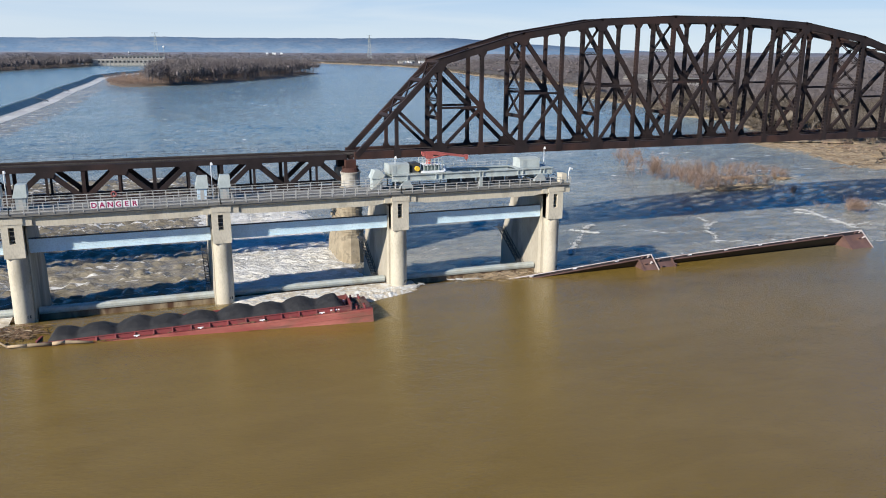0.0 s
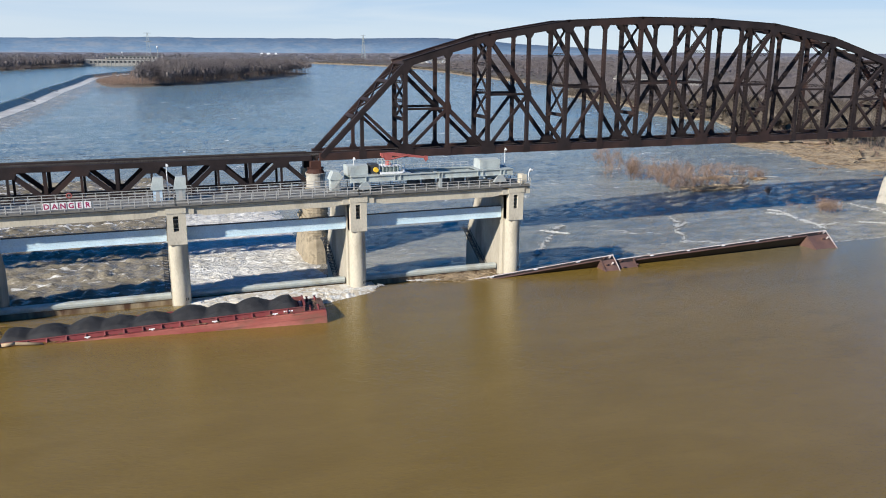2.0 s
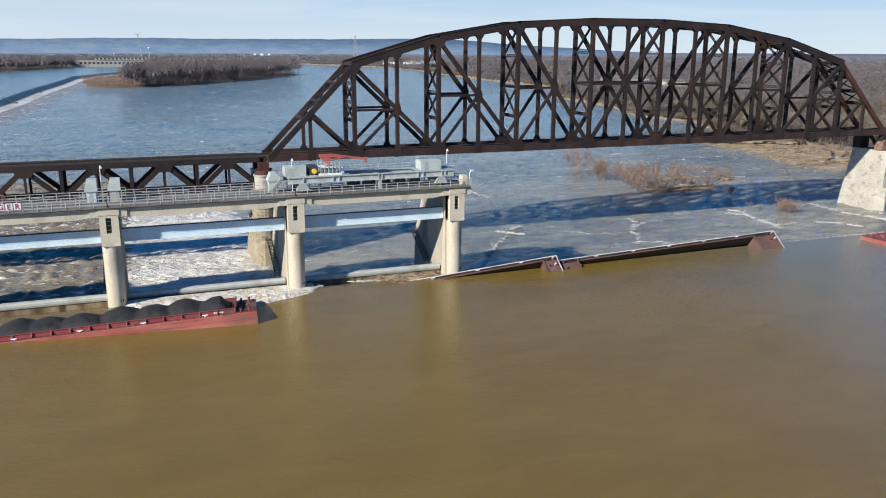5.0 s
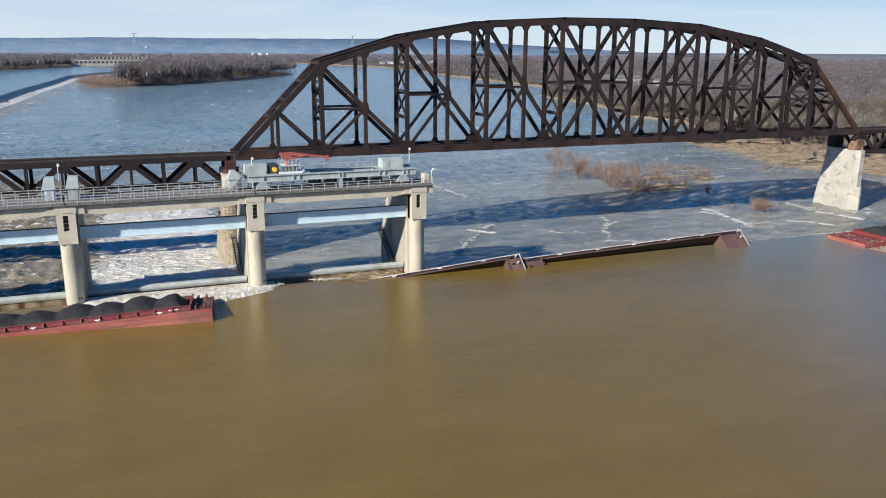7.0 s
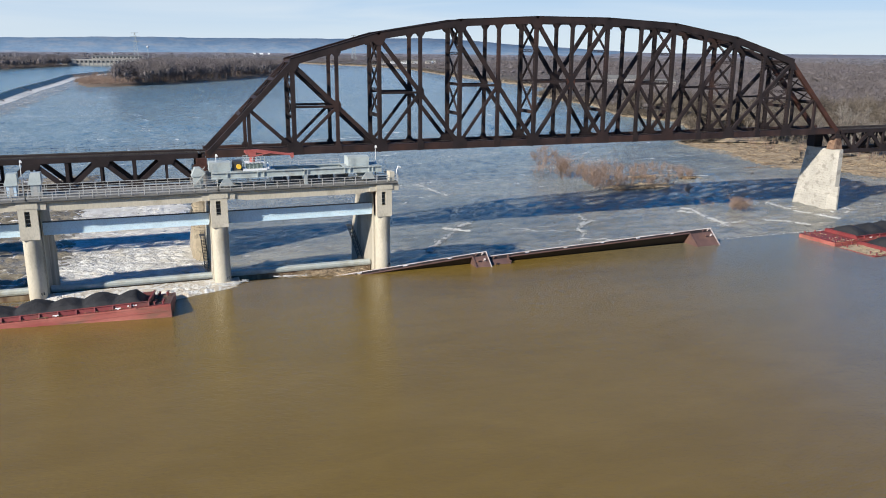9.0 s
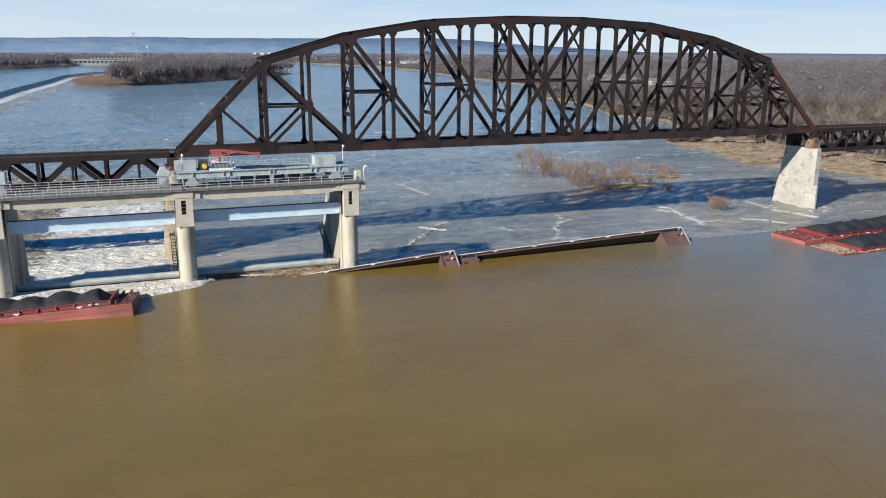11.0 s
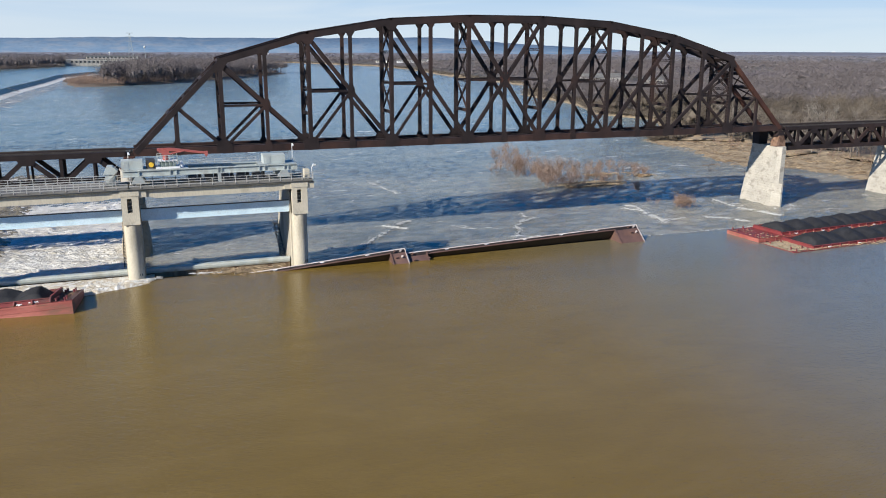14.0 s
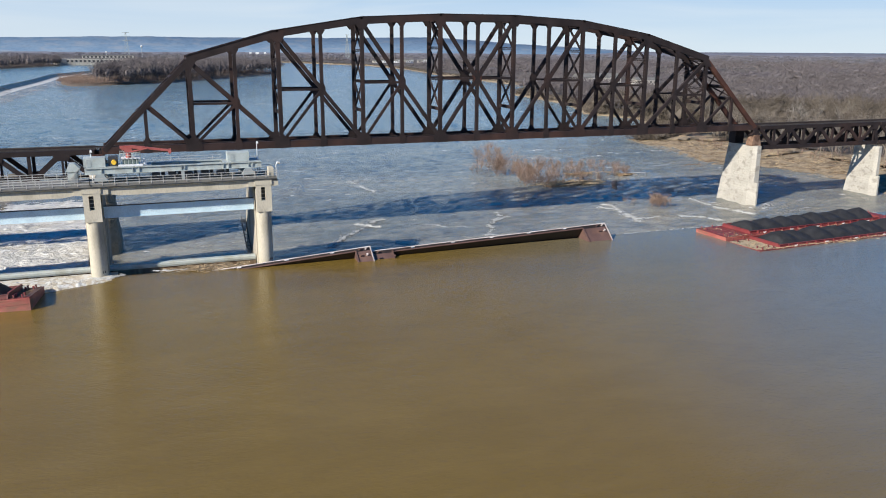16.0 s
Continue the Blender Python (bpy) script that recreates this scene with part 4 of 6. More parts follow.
for a, b in zip([-152.5] + DAM_X, DAM_X):
    x0, x1 = a + 1.75, b - 1.75
    # road girders
    span = thing("deck_span", ((a + b) / 2, 146.5, 15.8), "tan concrete service bridge span of the dam", "bridge", "dam deck spans")
    for y0, y1 in ((142.35, 143.35), (149.4, 150.4)):
        h = [(x0, 16.1), (x0 + 1.3, 16.1), (x0 + 3.4, 15.75), (x1 - 3.4, 15.75), (x1 - 1.3, 16.1), (x1, 16.1), (x1, 17.38), (x0, 17.38)]
        part("girder", Build().prism(h, "y", y0, y1), M_CONC, span)
    part("slab", Build().box(a, b if b < 79 else DECK_END, 141.75, 151.2, 17.5, 17.95).box(a, b if b < 79 else DECK_END, 141.6, 141.9, 17.72, 18.1), M_DECK, span)
    # raised tainter gate
    gate = thing("tainter_gate", ((a + b) / 2, 146, 11.2), "raised pale blue steel tainter gate", "gate", "dam gates")
    arc = []
    for k in range(9):
        ang = radians(-3.6 + k * 1.12)
        arc.append((159.0 - 13.6 * math.cos(ang), 11.84 + 13.6 * math.sin(ang)))
    back = [(y + 0.35, z) for y, z in arc[::-1]]
    part("skin_plate", Build().prism(arc + back, "x", x0 + 0.02, x1 - 0.02), M_GATE, gate)
    mb = Build()
    mb.box(x0 + 0.1, x1 - 0.1, arc[0][0] - 0.12, arc[0][0] + 0.6, arc[0][1] - 0.25, arc[0][1] + 0.02)
    part("lip", mb, M_GATE, gate)
    part("top_seal", Build().box(x0 + 0.05, x1 - 0.05, arc[8][0] - 0.1, arc[8][0] + 0.5, arc[8][1] - 0.02, arc[8][1] + 0.12), M_DARK, gate, "dark top seal")
    for z in (1, 3):
        yy, zz = arc[z]
        part("skin_rib", Build().box(x0 + 0.1, x1 - 0.1, yy - 0.03, yy + 0.05, zz - 0.04, zz + 0.04), M_GATE, gate)
    for z in (1, 4, 7):
        yy, zz = arc[z]
        part("girder", Build().box(x0 + 0.2, x1 - 0.2, yy + 0.36, yy + 1.5, zz - 0.1, zz + 0.1), M_GATE, gate)
    for xs in (x0 + 1.2, x1 - 1.2):
        for k in (1, 4, 7):
            part("arm", Build().beam((xs, arc[k][0] + 0.6, arc[k][1]), (xs, 159.5, 9.2), 0.4, 0.4), M_GATE, gate)
    # sill
    sill = thing("sill", ((a + b) / 2, 146, RIVER - 3), "pale stained concrete sill between the piers", "sill", "dam sills")
    prof = [(147.6, RIVER - 3), (147.6, -0.12), (148.7, -0.12), (149.6, -1.3), (151.2, -3.4), (152.4, RIVER - 3)]
    part("face", Build().prism(prof, "x", x0, x1), M_SILL, sill, "rust and cream stained sill face")
    cap = [(147.42, -0.86), (147.30, -0.5), (147.32, -0.08), (147.5, 0.1), (147.8, 0.18), (148.6, 0.18), (149.1, -0.02), (149.75, -0.8), (149.9, -1.3), (148.7, -0.25)]
    part("crest", Build().prism(cap, "x", x0 + 0.01, x1 - 0.01), M_CREST, sill, "pale wet rounded crest")


def railing(x0, x1, y, z, name="guard_railing"):
    rail = thing(name, ((x0 + x1) / 2, y, z), "light grey pipe guard railing along the dam deck", "railing", "deck railings")
    n = int((x1 - x0) / 2.2)
    for k in range(n + 1):
        x = x0 + (x1 - x0) * k / n
        part("post", Build().box(x - 0.07, x + 0.07, y - 0.07, y + 0.07, z - 0.12, z + 1.32), M_RAIL, rail)
    for h in (0.3, 0.8, 1.3):
        part("rail", Build().box(x0, x1, y - 0.05, y + 0.05, z + h - 0.05, z + h + 0.05), M_RAIL, rail)
    return rail


for a, b in zip([-152.5] + DAM_X, DAM_X):
    railing(a, b if b < 79 else DECK_END, 141.55, 18.1)
    railing(a, b if b < 79 else DECK_END, 151.0, 18.0)
    if b < 47:
        railing(a, b - 3.0, 145.2, 17.95)

# ---- barges ----
HULL_L, HULL_W, HULL_D = 59.4, 10.67, 3.9


def barge(name, label, group, m, mat, deck_mat, coaming=1.2, rake=True, deck_label="", edge=False, hull_mat=None, hold_mat=None, bow=6.5, stern=3.6):
    """An open hopper barge; its deck is at height zero, its middle at the origin."""
    ob = new(name)
    ob.matrix_world = m
    ob.empty_display_size = 1
    ORIGIN[ob.name] = Vector((0, 0, 0))
    tagged(ob, label, "barge", group)
    L, W, D = HULL_L / 2, HULL_W / 2, HULL_D
    prof = [(-L, 0), (-L, -1.0 if rake else -D), (-L + 7.5 if rake else -L, -D), (L - 0.01, -D), (L, 0)]
    mb = Build()
    for y in (-W, W):
        mb.add([(x, y, z) for x, z in prof], [tuple(range(5))])
    for (xa, za), (xb, zb) in zip(prof, prof[1:]):
        mb.add([(xa, -W, za), (xb, -W, zb), (xb, W, zb), (xa, W, za)], [(0, 1, 2, 3)])
    # rubbing strakes
    for z in (-0.25, -1.1):
        for y in (-W - 0.06, W):
            mb.box(-L + 0.5, L - 0.3, y, y + 0.06, z - 0.1, z + 0.1)
    part("hull", mb, hull_mat or mat, ob)
    hx0, hx1, hy = -L + bow, L - stern, W - 0.95
    mb = Build()
    mb.box(-L, L, -W, -hy, -0.06, 0.02).box(-L, L, hy, W, -0.06, 0.02)
    part("side_deck", mb, hold_mat or mat, ob)
    mb = Build()
    mb.box(-L, hx0, -hy, hy, -0.06, 0.02)
    part("end_deck", mb, deck_mat, ob, deck_label)
    part("end_deck", Build().box(hx1, L, -hy, hy, -0.06, 0.02), deck_mat, ob, deck_label)
    mb = Build()
    mb.box(hx0, hx1, -hy - 0.06, -hy, -D + 0.4, 0).box(hx0, hx1, hy, hy + 0.06, -D + 0.4, 0).box(hx0, hx1, -hy, hy, -D + 0.3, -D + 0.4)
    part("hopper", mb, hold_mat or mat, ob)
    part("bulkhead", Build().box(hx0 - 0.06, hx0, -hy, hy, -D + 0.4, 0), mat, ob)
    part("bulkhead", Build().box(hx1, hx1 + 0.06, -hy, hy, -D + 0.4, 0), mat, ob)
    mb = Build()
    t = 0.12
    mb.box(hx0 - t, hx1 + t, -hy - t, -hy, 0, coaming).box(hx0 - t, hx1 + t, hy, hy + t, 0, coaming).box(hx0 - t, hx0, -hy, hy, 0, coaming * 1.35).box(hx1, hx1 + t, -hy, hy, 0, coaming * 1.35)
    mb.box(hx0 - 0.25, hx1 + 0.25, -hy - 0.26, -hy + 0.02, coaming - 0.02, coaming + 0.1).box(hx0 - 0.25, hx1 + 0.25, hy - 0.02, hy + 0.26, coaming - 0.02, coaming + 0.1)
    mb.box(hx0 - 0.3, hx0 + 0.02, -hy, hy, coaming * 1.35, coaming * 1.35 + 0.1).box(hx1 - 0.02, hx1 + 0.3, -hy, hy, coaming * 1.35, coaming * 1.35 + 0.1)
    part("coaming", mb, mat, ob)
    if edge:
        part("gunwale_edge", Build().box(-L, L, W - 0.16, W + 0.05, -0.02, 0.16), M_WORN, ob, "worn white gunwale edge")
        for x in (-L, L - 0.16):
            part("end_edge", Build().box(x, x + 0.16, -W, W - 0.16, -0.02, 0.14), M_WORN, ob, "worn white edge")
    n = 17
    for k in range(n + 1):
        x = hx0 + (hx1 - hx0) * k / n
        for s in (-1, 1):
            y = s * (hy + t)
            mb = Build().prism([(y, 0), (y, coaming), (y + s * 0.18, coaming), (y + s * 0.5, 0)], "x", x - 0.1, x + 0.1)
            part("bracket", mb, mat, ob)
    for x in (-L + 1.2, -L + 4.6, L - 1.2, L - 2.6):
        for y in (-W + 0.6, W - 0.6, -W + 2.2, W - 2.2):
            mb = Build().tube((x, y, 0), (x, y, 0.55), 0.16, 0.16, 10).tube((x, y, 0.5), (x, y, 0.6), 0.24, 0.24, 10)
            part("bollard", mb, M_WORN if edge and x > L - 2 else mat, ob)
    for k in range(5):
        x = hx0 + (hx1 - hx0) * (k + 0.5) / 5
        for s in (-1, 1):
            part("kevel", Build().box(x - 0.45, x + 0.45, s * (W - 0.35) - 0.09, s * (W - 0.35) + 0.09, 0.15, 0.3).box(x - 0.15, x + 0.15, s * (W - 0.35) - 0.1, s * (W - 0.35) + 0.1, 0, 0.2), M_WHITEP, ob)
    return ob


def coal(m, label, seed, mounds, high=1.7, x0=-22.6, x1=25.5, power=1.5):
    """Heaped coal as a row of dumped mounds."""
    nx, ny = 150, 30
    y0, y1 = -4.3, 4.3
    rnd = random.Random(seed)
    tops = [(x0 + (x1 - x0) * (k + 0.5) / mounds + rnd.uniform(-0.6, 0.6), rnd.uniform(-0.5, 0.5), rnd.uniform(0.8, 1.1)) for k in range(mounds)]
    r = (x1 - x0) / mounds * 0.78
    v = []
    for j in range(ny):
        for i in range(nx):
            x, y = x0 + (x1 - x0) * i / (nx - 1), y0 + (y1 - y0) * j / (ny - 1)
            h = 0.0
            for tx, ty, s in tops:
                d = math.hypot((x - tx) / r, (y - ty) / 4.6)
                h = max(h, s * high * (1 - d ** power))
            h += 0.12 * noise.fractal(Vector((x * 0.9, y * 0.9, seed)), 1.0, 2.0, 3)
            edge = min(1, (x - x0) / 1.5, (x1 - x) / 1.5, (y - y0) / 0.9, (y1 - y) / 0.9)
            v.append((x, y, 0.15 + edge * (0.55 + max(0, h))))
    f = [(j * nx + i, j * nx + i + 1, (j + 1) * nx + i + 1, (j + 1) * nx + i) for j in range(ny - 1) for i in range(nx - 1)]
    mb = Build()
    mb.add(v, f)
    rim = [(i) for i in range(nx)] + [j * nx + nx - 1 for j in range(1, ny)] + [(ny - 1) * nx + i for i in range(nx - 2, -1, -1)] + [j * nx for j in range(ny - 2, 0, -1)]
    n0 = len(mb.v)
    mb.v += [(mb.v[i][0], mb.v[i][1], -3.4) for i in rim]
    mb.f += [(rim[k], rim[(k + 1) % len(rim)], n0 + (k + 1) % len(rim), n0 + k) for k in range(len(rim))]
    ob = solo("coal_load", mb, M_COAL, label, "coal", "coal loads", smooth=True)
    ob.matrix_world = m
    return ob


# pinned red barge: listing to the dam, its far end low
RED = Matrix.Translation((6.75, 132.7, -0.45)) @ Euler((radians(-6.3), radians(-3.1), radians(-6.0))).to_matrix().to_4x4()
red_barge = barge("coal_barge", "faded red open hopper barge pinned against the dam", "coal barges", RED, M_BARGE, M_WRECK, 0.72, hull_mat=M_HULLRED)
for k in range(4):
    part("marking", Build().box(22.6 + 0.42 * k, 22.9 + 0.42 * k, -4.56, -4.52, 0.2, 0.42), M_WHITEP, red_barge, "white painted marking bar")
coal(RED, "rounded heaps of black coal in the listing barge", 4, 9, 1.7)
PAIR_A = Matrix.Translation((215.6, 133.6, 0.3)) @ Matrix.Rotation(radians(3.2), 4, "Z")
PAIR_B = Matrix.Translation((216.2, 122.7, -0.42)) @ Matrix.Rotation(radians(3.4), 4, "Z")
barge("coal_barge", "bright red open hopper barge loaded with coal", "coal barges", PAIR_A, M_BARGE, M_BARGE, 0.62, hull_mat=M_HULLRED, bow=8.0, stern=6.6)
coal(PAIR_A, "peaked heaps of black coal", 9, 8, 2.0, x0=-21.4, x1=22.8, power=1.25)
barge("coal_barge", "low red hopper barge with driftwood-covered tan deck", "coal barges", PAIR_B, M_BARGE, M_TAN, 0.58, True, "tan deck covered with driftwood bits")
coal(PAIR_B, "peaked heaps of black coal", 15, 8, 2.1, power=1.25)


def wreck(xl, yl, zl, xr, yr, zr, roll, anchor_right=True):
    """A pose for a rolled hull whose far gunwale runs between two points."""
    a, b = Vector((xl, yl, zl)), Vector((xr, yr, zr))
    d = (b - a).normalized()
    yaw, pitch = math.atan2(d.y, d.x), -math.asin(d.z)
    turn = Euler((0, pitch, yaw)).to_matrix().to_4x4() @ Matrix.Rotation(radians(roll), 4, "X")
    corner = Vector((HULL_L / 2, HULL_W / 2, 0))
    return Matrix.Translation(b - turn @ corner) @ turn


barge("sunken_barge", "sunken rust-brown hopper barge rolled on its side", "sunken barges", wreck(101.8, 139.3, 0.9, 160.9, 140.6, 2.7, 41), M_WRECK, M_WRECK, 0.15, edge=True, hold_mat=M_HOLD, bow=4.6, stern=6.6)
barge("sunken_barge", "sunken rust-brown hopper barge sliding under water beside the pier", "sunken barges", wreck(68, 140.2, -0.7, 101.2, 139.4, 2.0, 41), M_WRECK, M_WRECK, 0.15, edge=True, hold_mat=M_HOLD)

# ---- distance ----
def ridge(far, a0, a1, base, low, high, seed, n, mat, label, rough=2.5, least=20):
    """A wooded ridge that runs round the horizon."""
    mb = Build()
    rows = [[], [], []]
    for k in range(n + 1):
        a = a0 + (a1 - a0) * k / n
        x = far * math.sin(a)
        h = low + (high - low) * (0.5 + 0.5 * noise.fractal(Vector((x * 0.0009 + seed, 0, 0)), 1.0, 2.0, 4))
        h += rough * noise.noise(Vector((x * 0.02, seed, 0)))
        h = max(h * max(0.25, min(1, (3100 - x) / 1500)), least + 3 * noise.noise(Vector((x * 0.004, seed, 5))))
        for row, r, z in zip(rows, (far - 480, far, far + 60), (base - 6, base + h, base - 6)):
            row.append((30 + r * math.sin(a), r * math.cos(a), z))
    m = n + 1
    mb.add(rows[0] + rows[1] + rows[2], [(r * m + k, r * m + k + 1, (r + 1) * m + k + 1, (r + 1) * m + k) for r in range(2) for k in range(n)])
    return solo("distant_hills", mb, mat, label, "hills", kind="structure", smooth=True)


ridge(4800, -0.62, 1.15, -2, 74, 106, 2.0, 220, M_HILL, "low wooded ridge coloured haze-blue on the horizon")
ridge(4700, -0.62, 1.2, -2, 34, 44, 7.0, 220, M_FARLAND, "wooded plain coloured haze-grey under the hills", 2.0, 22)


def in_poly(x, y, poly):
    inside = False
    for (ax, ay), (bx, by) in zip(poly, poly[1:] + poly[:1]):
        if (ay > y) != (by > y) and x < (bx - ax) * (y - ay) / (by - ay) + ax:
            inside = not inside
    return inside


def bare_wood(name, spots, label, mat, seed, tall, forks=(5, 4, 3), wide=1.0, spread=0.5, stem=0.4, lean=0.06, low=0.25, thin=0.62):
    """Leafless trees: a tapering trunk that forks into limbs, boughs and twigs, joined into one wood."""
    rng = np.random.default_rng(seed)
    V, F, T = [], [], []

    def seg(p, q, r0, r1):
        b = rng.uniform(0, math.pi)
        ox, oy = math.cos(b), math.sin(b)
        n = len(V)
        V.extend([(p[0] - ox * r0, p[1] - oy * r0, p[2]), (p[0] + ox * r0, p[1] + oy * r0, p[2]), (q[0] + ox * r1, q[1] + oy * r1, q[2]), (q[0] - ox * r1, q[1] - oy * r1, q[2])])
        F.append((n, n + 1, n + 2, n + 3))

    def grow(p, d, length, r, level):
        q = (p[0] + d[0] * length, p[1] + d[1] * length, p[2] + d[2] * length)
        seg(p, q, r, r * 0.6)
        if level >= len(forks):
            return
        for k in range(forks[level]):
            t = rng.uniform(low, 1.0)
            a = rng.uniform(0, 2 * math.pi)
            out = rng.uniform(0.35, 1.0) * spread * (1.6 if level else 1.3)
            e = (d[0] + out * math.cos(a), d[1] + out * math.sin(a), d[2] * 0.9 + 0.15)
            m = math.sqrt(e[0] ** 2 + e[1] ** 2 + e[2] ** 2)
            s = (p[0] + d[0] * length * t, p[1] + d[1] * length * t, p[2] + d[2] * length * t)
            grow(s, (e[0] / m, e[1] / m, e[2] / m), length * rng.uniform(0.5, 0.78), r * thin, level + 1)

    for x, y, z, s in spots:
        h = tall * s
        grow((x, y, z), (rng.normal(0, lean), rng.normal(0, lean), 1.0), h * stem, wide * h * 0.009, 0)
        T.extend([rng.random()] * (len(V) - len(T)))
    me = bpy.data.meshes.new(name)
    me.from_pydata(V, [], F)
    me.attributes.new("tone", "FLOAT", "POINT").data.foreach_set("value", T)
    me.materials.append(mat)
    return tagged(new(name, me), label, "trees", kind="stuff")


def crowns(name, spots, label, mat, seed, twigs=60, wide=0.3, thick=0.004, long=0.10, low=0.12, heart=1.0):
    """Winter trees seen from afar: a trunk, a close heart of boughs and fine twigs spreading round it, joined into one wood."""
    rng = np.random.default_rng(seed)
    S = np.array(spots)
    n = len(S)
    x, y, z, h = S.T
    r = h * wide * rng.uniform(0.7, 1.3, n)
    mid, tall = (1 + low) / 2, (1 - low) / 2
    # the heart: rings of eight points and a top, each pushed in or out
    rows = [(-0.75, 0.66), (-0.2, 0.98), (0.35, 0.94), (0.78, 0.62)]
    ring = np.array([(f * math.cos(2 * math.pi * (k + 0.5 * i) / 8), f * math.sin(2 * math.pi * (k + 0.5 * i) / 8), u) for i, (u, f) in enumerate(rows) for k in range(8)] + [(0, 0, 1.0)])
    push = rng.uniform(0.3, 0.62, (n, 33)) * heart
    turn = rng.uniform(0, 6.28, n)[:, None]
    cx, cy = ring[:, 0] * np.cos(turn) - ring[:, 1] * np.sin(turn), ring[:, 0] * np.sin(turn) + ring[:, 1] * np.cos(turn)
    C = np.stack([x[:, None] + r[:, None] * cx * push, y[:, None] + r[:, None] * cy * push, z[:, None] + h[:, None] * (mid + tall * ring[:, 2] * push)], 2)
    tri = []
    for i in range(3):
        for k in range(8):
            a, b, c, d = i * 8 + k, i * 8 + (k + 1) % 8, i * 8 + 8 + k, i * 8 + 8 + (k + 1) % 8
            tri += [(a, b, c), (b, d, c)]
    tri += [(24 + k, 24 + (k + 1) % 8, 32) for k in range(8)]
    core_faces = (np.array(tri)[None] + 33 * np.arange(n)[:, None, None]).reshape(-1)
    # the twigs
    m = n * twigs
    X, Y, Z, H, R = (np.repeat(v, twigs) for v in (x, y, z, h, r))
    az, up = rng.uniform(0, 2 * math.pi, m), rng.uniform(-0.4, 1.0, m)
    flat = np.sqrt(1 - up * up)
    lump = np.repeat(rng.uniform(0, 6.28, n), twigs)
    fill = rng.uniform(0.1, 1.0, m) ** 0.4 * (1 + 0.16 * np.sin(3 * az + lump) + 0.12 * np.sin(5 * az + 4 * up + 2 * lump))
    P = np.stack([X + R * fill * flat * np.cos(az), Y + R * fill * flat * np.sin(az), Z + H * (mid + tall * fill * up)], 1)
    D = np.stack([flat * np.cos(az), flat * np.sin(az), up + 0.2], 1) + rng.normal(0, 0.6, (m, 3))
    D *= (H * long * rng.uniform(0.6, 1.3, m) / np.linalg.norm(D, axis=1))[:, None]
    W = np.cross(D, rng.normal(0, 1, (m, 3)))
    W *= (H * thick * rng.uniform(0.6, 1.4, m) / np.linalg.norm(W, axis=1))[:, None]
    T = np.stack([P - D * 0.8 - W, P - D * 0.8 + W, P + D], 1)
    # trunks
    side = np.stack([h * 0.014, np.zeros(n), np.zeros(n)], 1)
    foot = np.stack([x, y, z - 0.6], 1)
    K = np.stack([foot - side, foot + side, foot + np.stack([np.zeros(n), np.zeros(n), h * 0.8], 1)], 1)
    V = np.concatenate([C.reshape(-1, 3), T.reshape(-1, 3), K.reshape(-1, 3)])
    loops = np.concatenate([core_faces, np.arange(33 * n, len(V))])
    shade = rng.random(n)
    tone = np.concatenate([np.repeat(shade, 33), np.repeat(shade, twigs * 3), np.repeat(shade, 3)])
    me = bpy.data.meshes.new(name)
    me.vertices.add(len(V))
    me.vertices.foreach_set("co", V.ravel())
    me.loops.add(len(loops))
    me.loops.foreach_set("vertex_index", loops.astype(np.int32))
    me.polygons.add(len(loops) // 3)
    me.polygons.foreach_set("loop_start", np.arange(0, len(loops), 3, dtype=np.int32))
    me.update(calc_edges=True)
    me.polygons.foreach_set("use_smooth", np.arange(len(loops) // 3) < len(core_faces) // 3)
    me.attributes.new("tone", "FLOAT", "POINT").data.foreach_set("value", tone)
    me.materials.append(mat)
    return tagged(new(name, me), label, "trees", kind="stuff")


rnd = random.Random(7)
spots, brush = [], []
while len(spots) < 1500:
    x, y = rnd.uniform(-60, 310), rnd.uniform(1040, 1655)
    if in_poly(x, y, [(12 + p[0] * 0.96, 40 + p[1] * 0.97) for p in ISLE]) and x - 0.09 * (y - 1080) > 6 - 12 * rnd.random():
        spots.append((x, y, RIVER + 2.5, rnd.uniform(0.6, 1.05) * (1 if y < 1450 else 0.85)))
while len(brush) < 900:
    x, y = rnd.uniform(-75, 310), rnd.uniform(1020, 1655)
    if in_poly(x, y, ISLE) and (y < 1180 or rnd.random() < 0.15):
        brush.append((x, y, RIVER + 1.2, rnd.uniform(3.0, 8.0)))
crowns("island_crowns", [(x, y, z, 28 * q) for x, y, z, q in spots], "soft grey-brown mass of bare tree crowns", M_CROWNS, 4, 220, 0.28, 0.0052, 0.10, 0.05, 0.6)
crowns("island_brush", brush, "low reddish bare brush along the island shore", M_TWIG, 3, 80, 0.7, 0.016, 0.18, 0.0, 0.35)
spots = []
for (ax, ay), (bx, by) in zip(FARLEFT[:4], FARLEFT[1:5]):
    long_edge = math.hypot(bx - ax, by - ay)
    for _ in range(int(min(long_edge, 420) * 0.9)):
        t, d = rnd.random() if long_edge < 500 else rnd.uniform(0.6, 1.0), 3 + 90 * rnd.random() ** 1.5
        spots.append((ax + (bx - ax) * t - (by - ay) / long_edge * d, ay + (by - ay) * t + (bx - ax) / long_edge * d, POOL + 0.2, rnd.uniform(13, 25)))
crowns("far_bank_crowns", spots, "soft dark mass of bare tree crowns", M_CROWNS, 5, 150, 0.36, 0.008, 0.11, 0.0, 0.7)
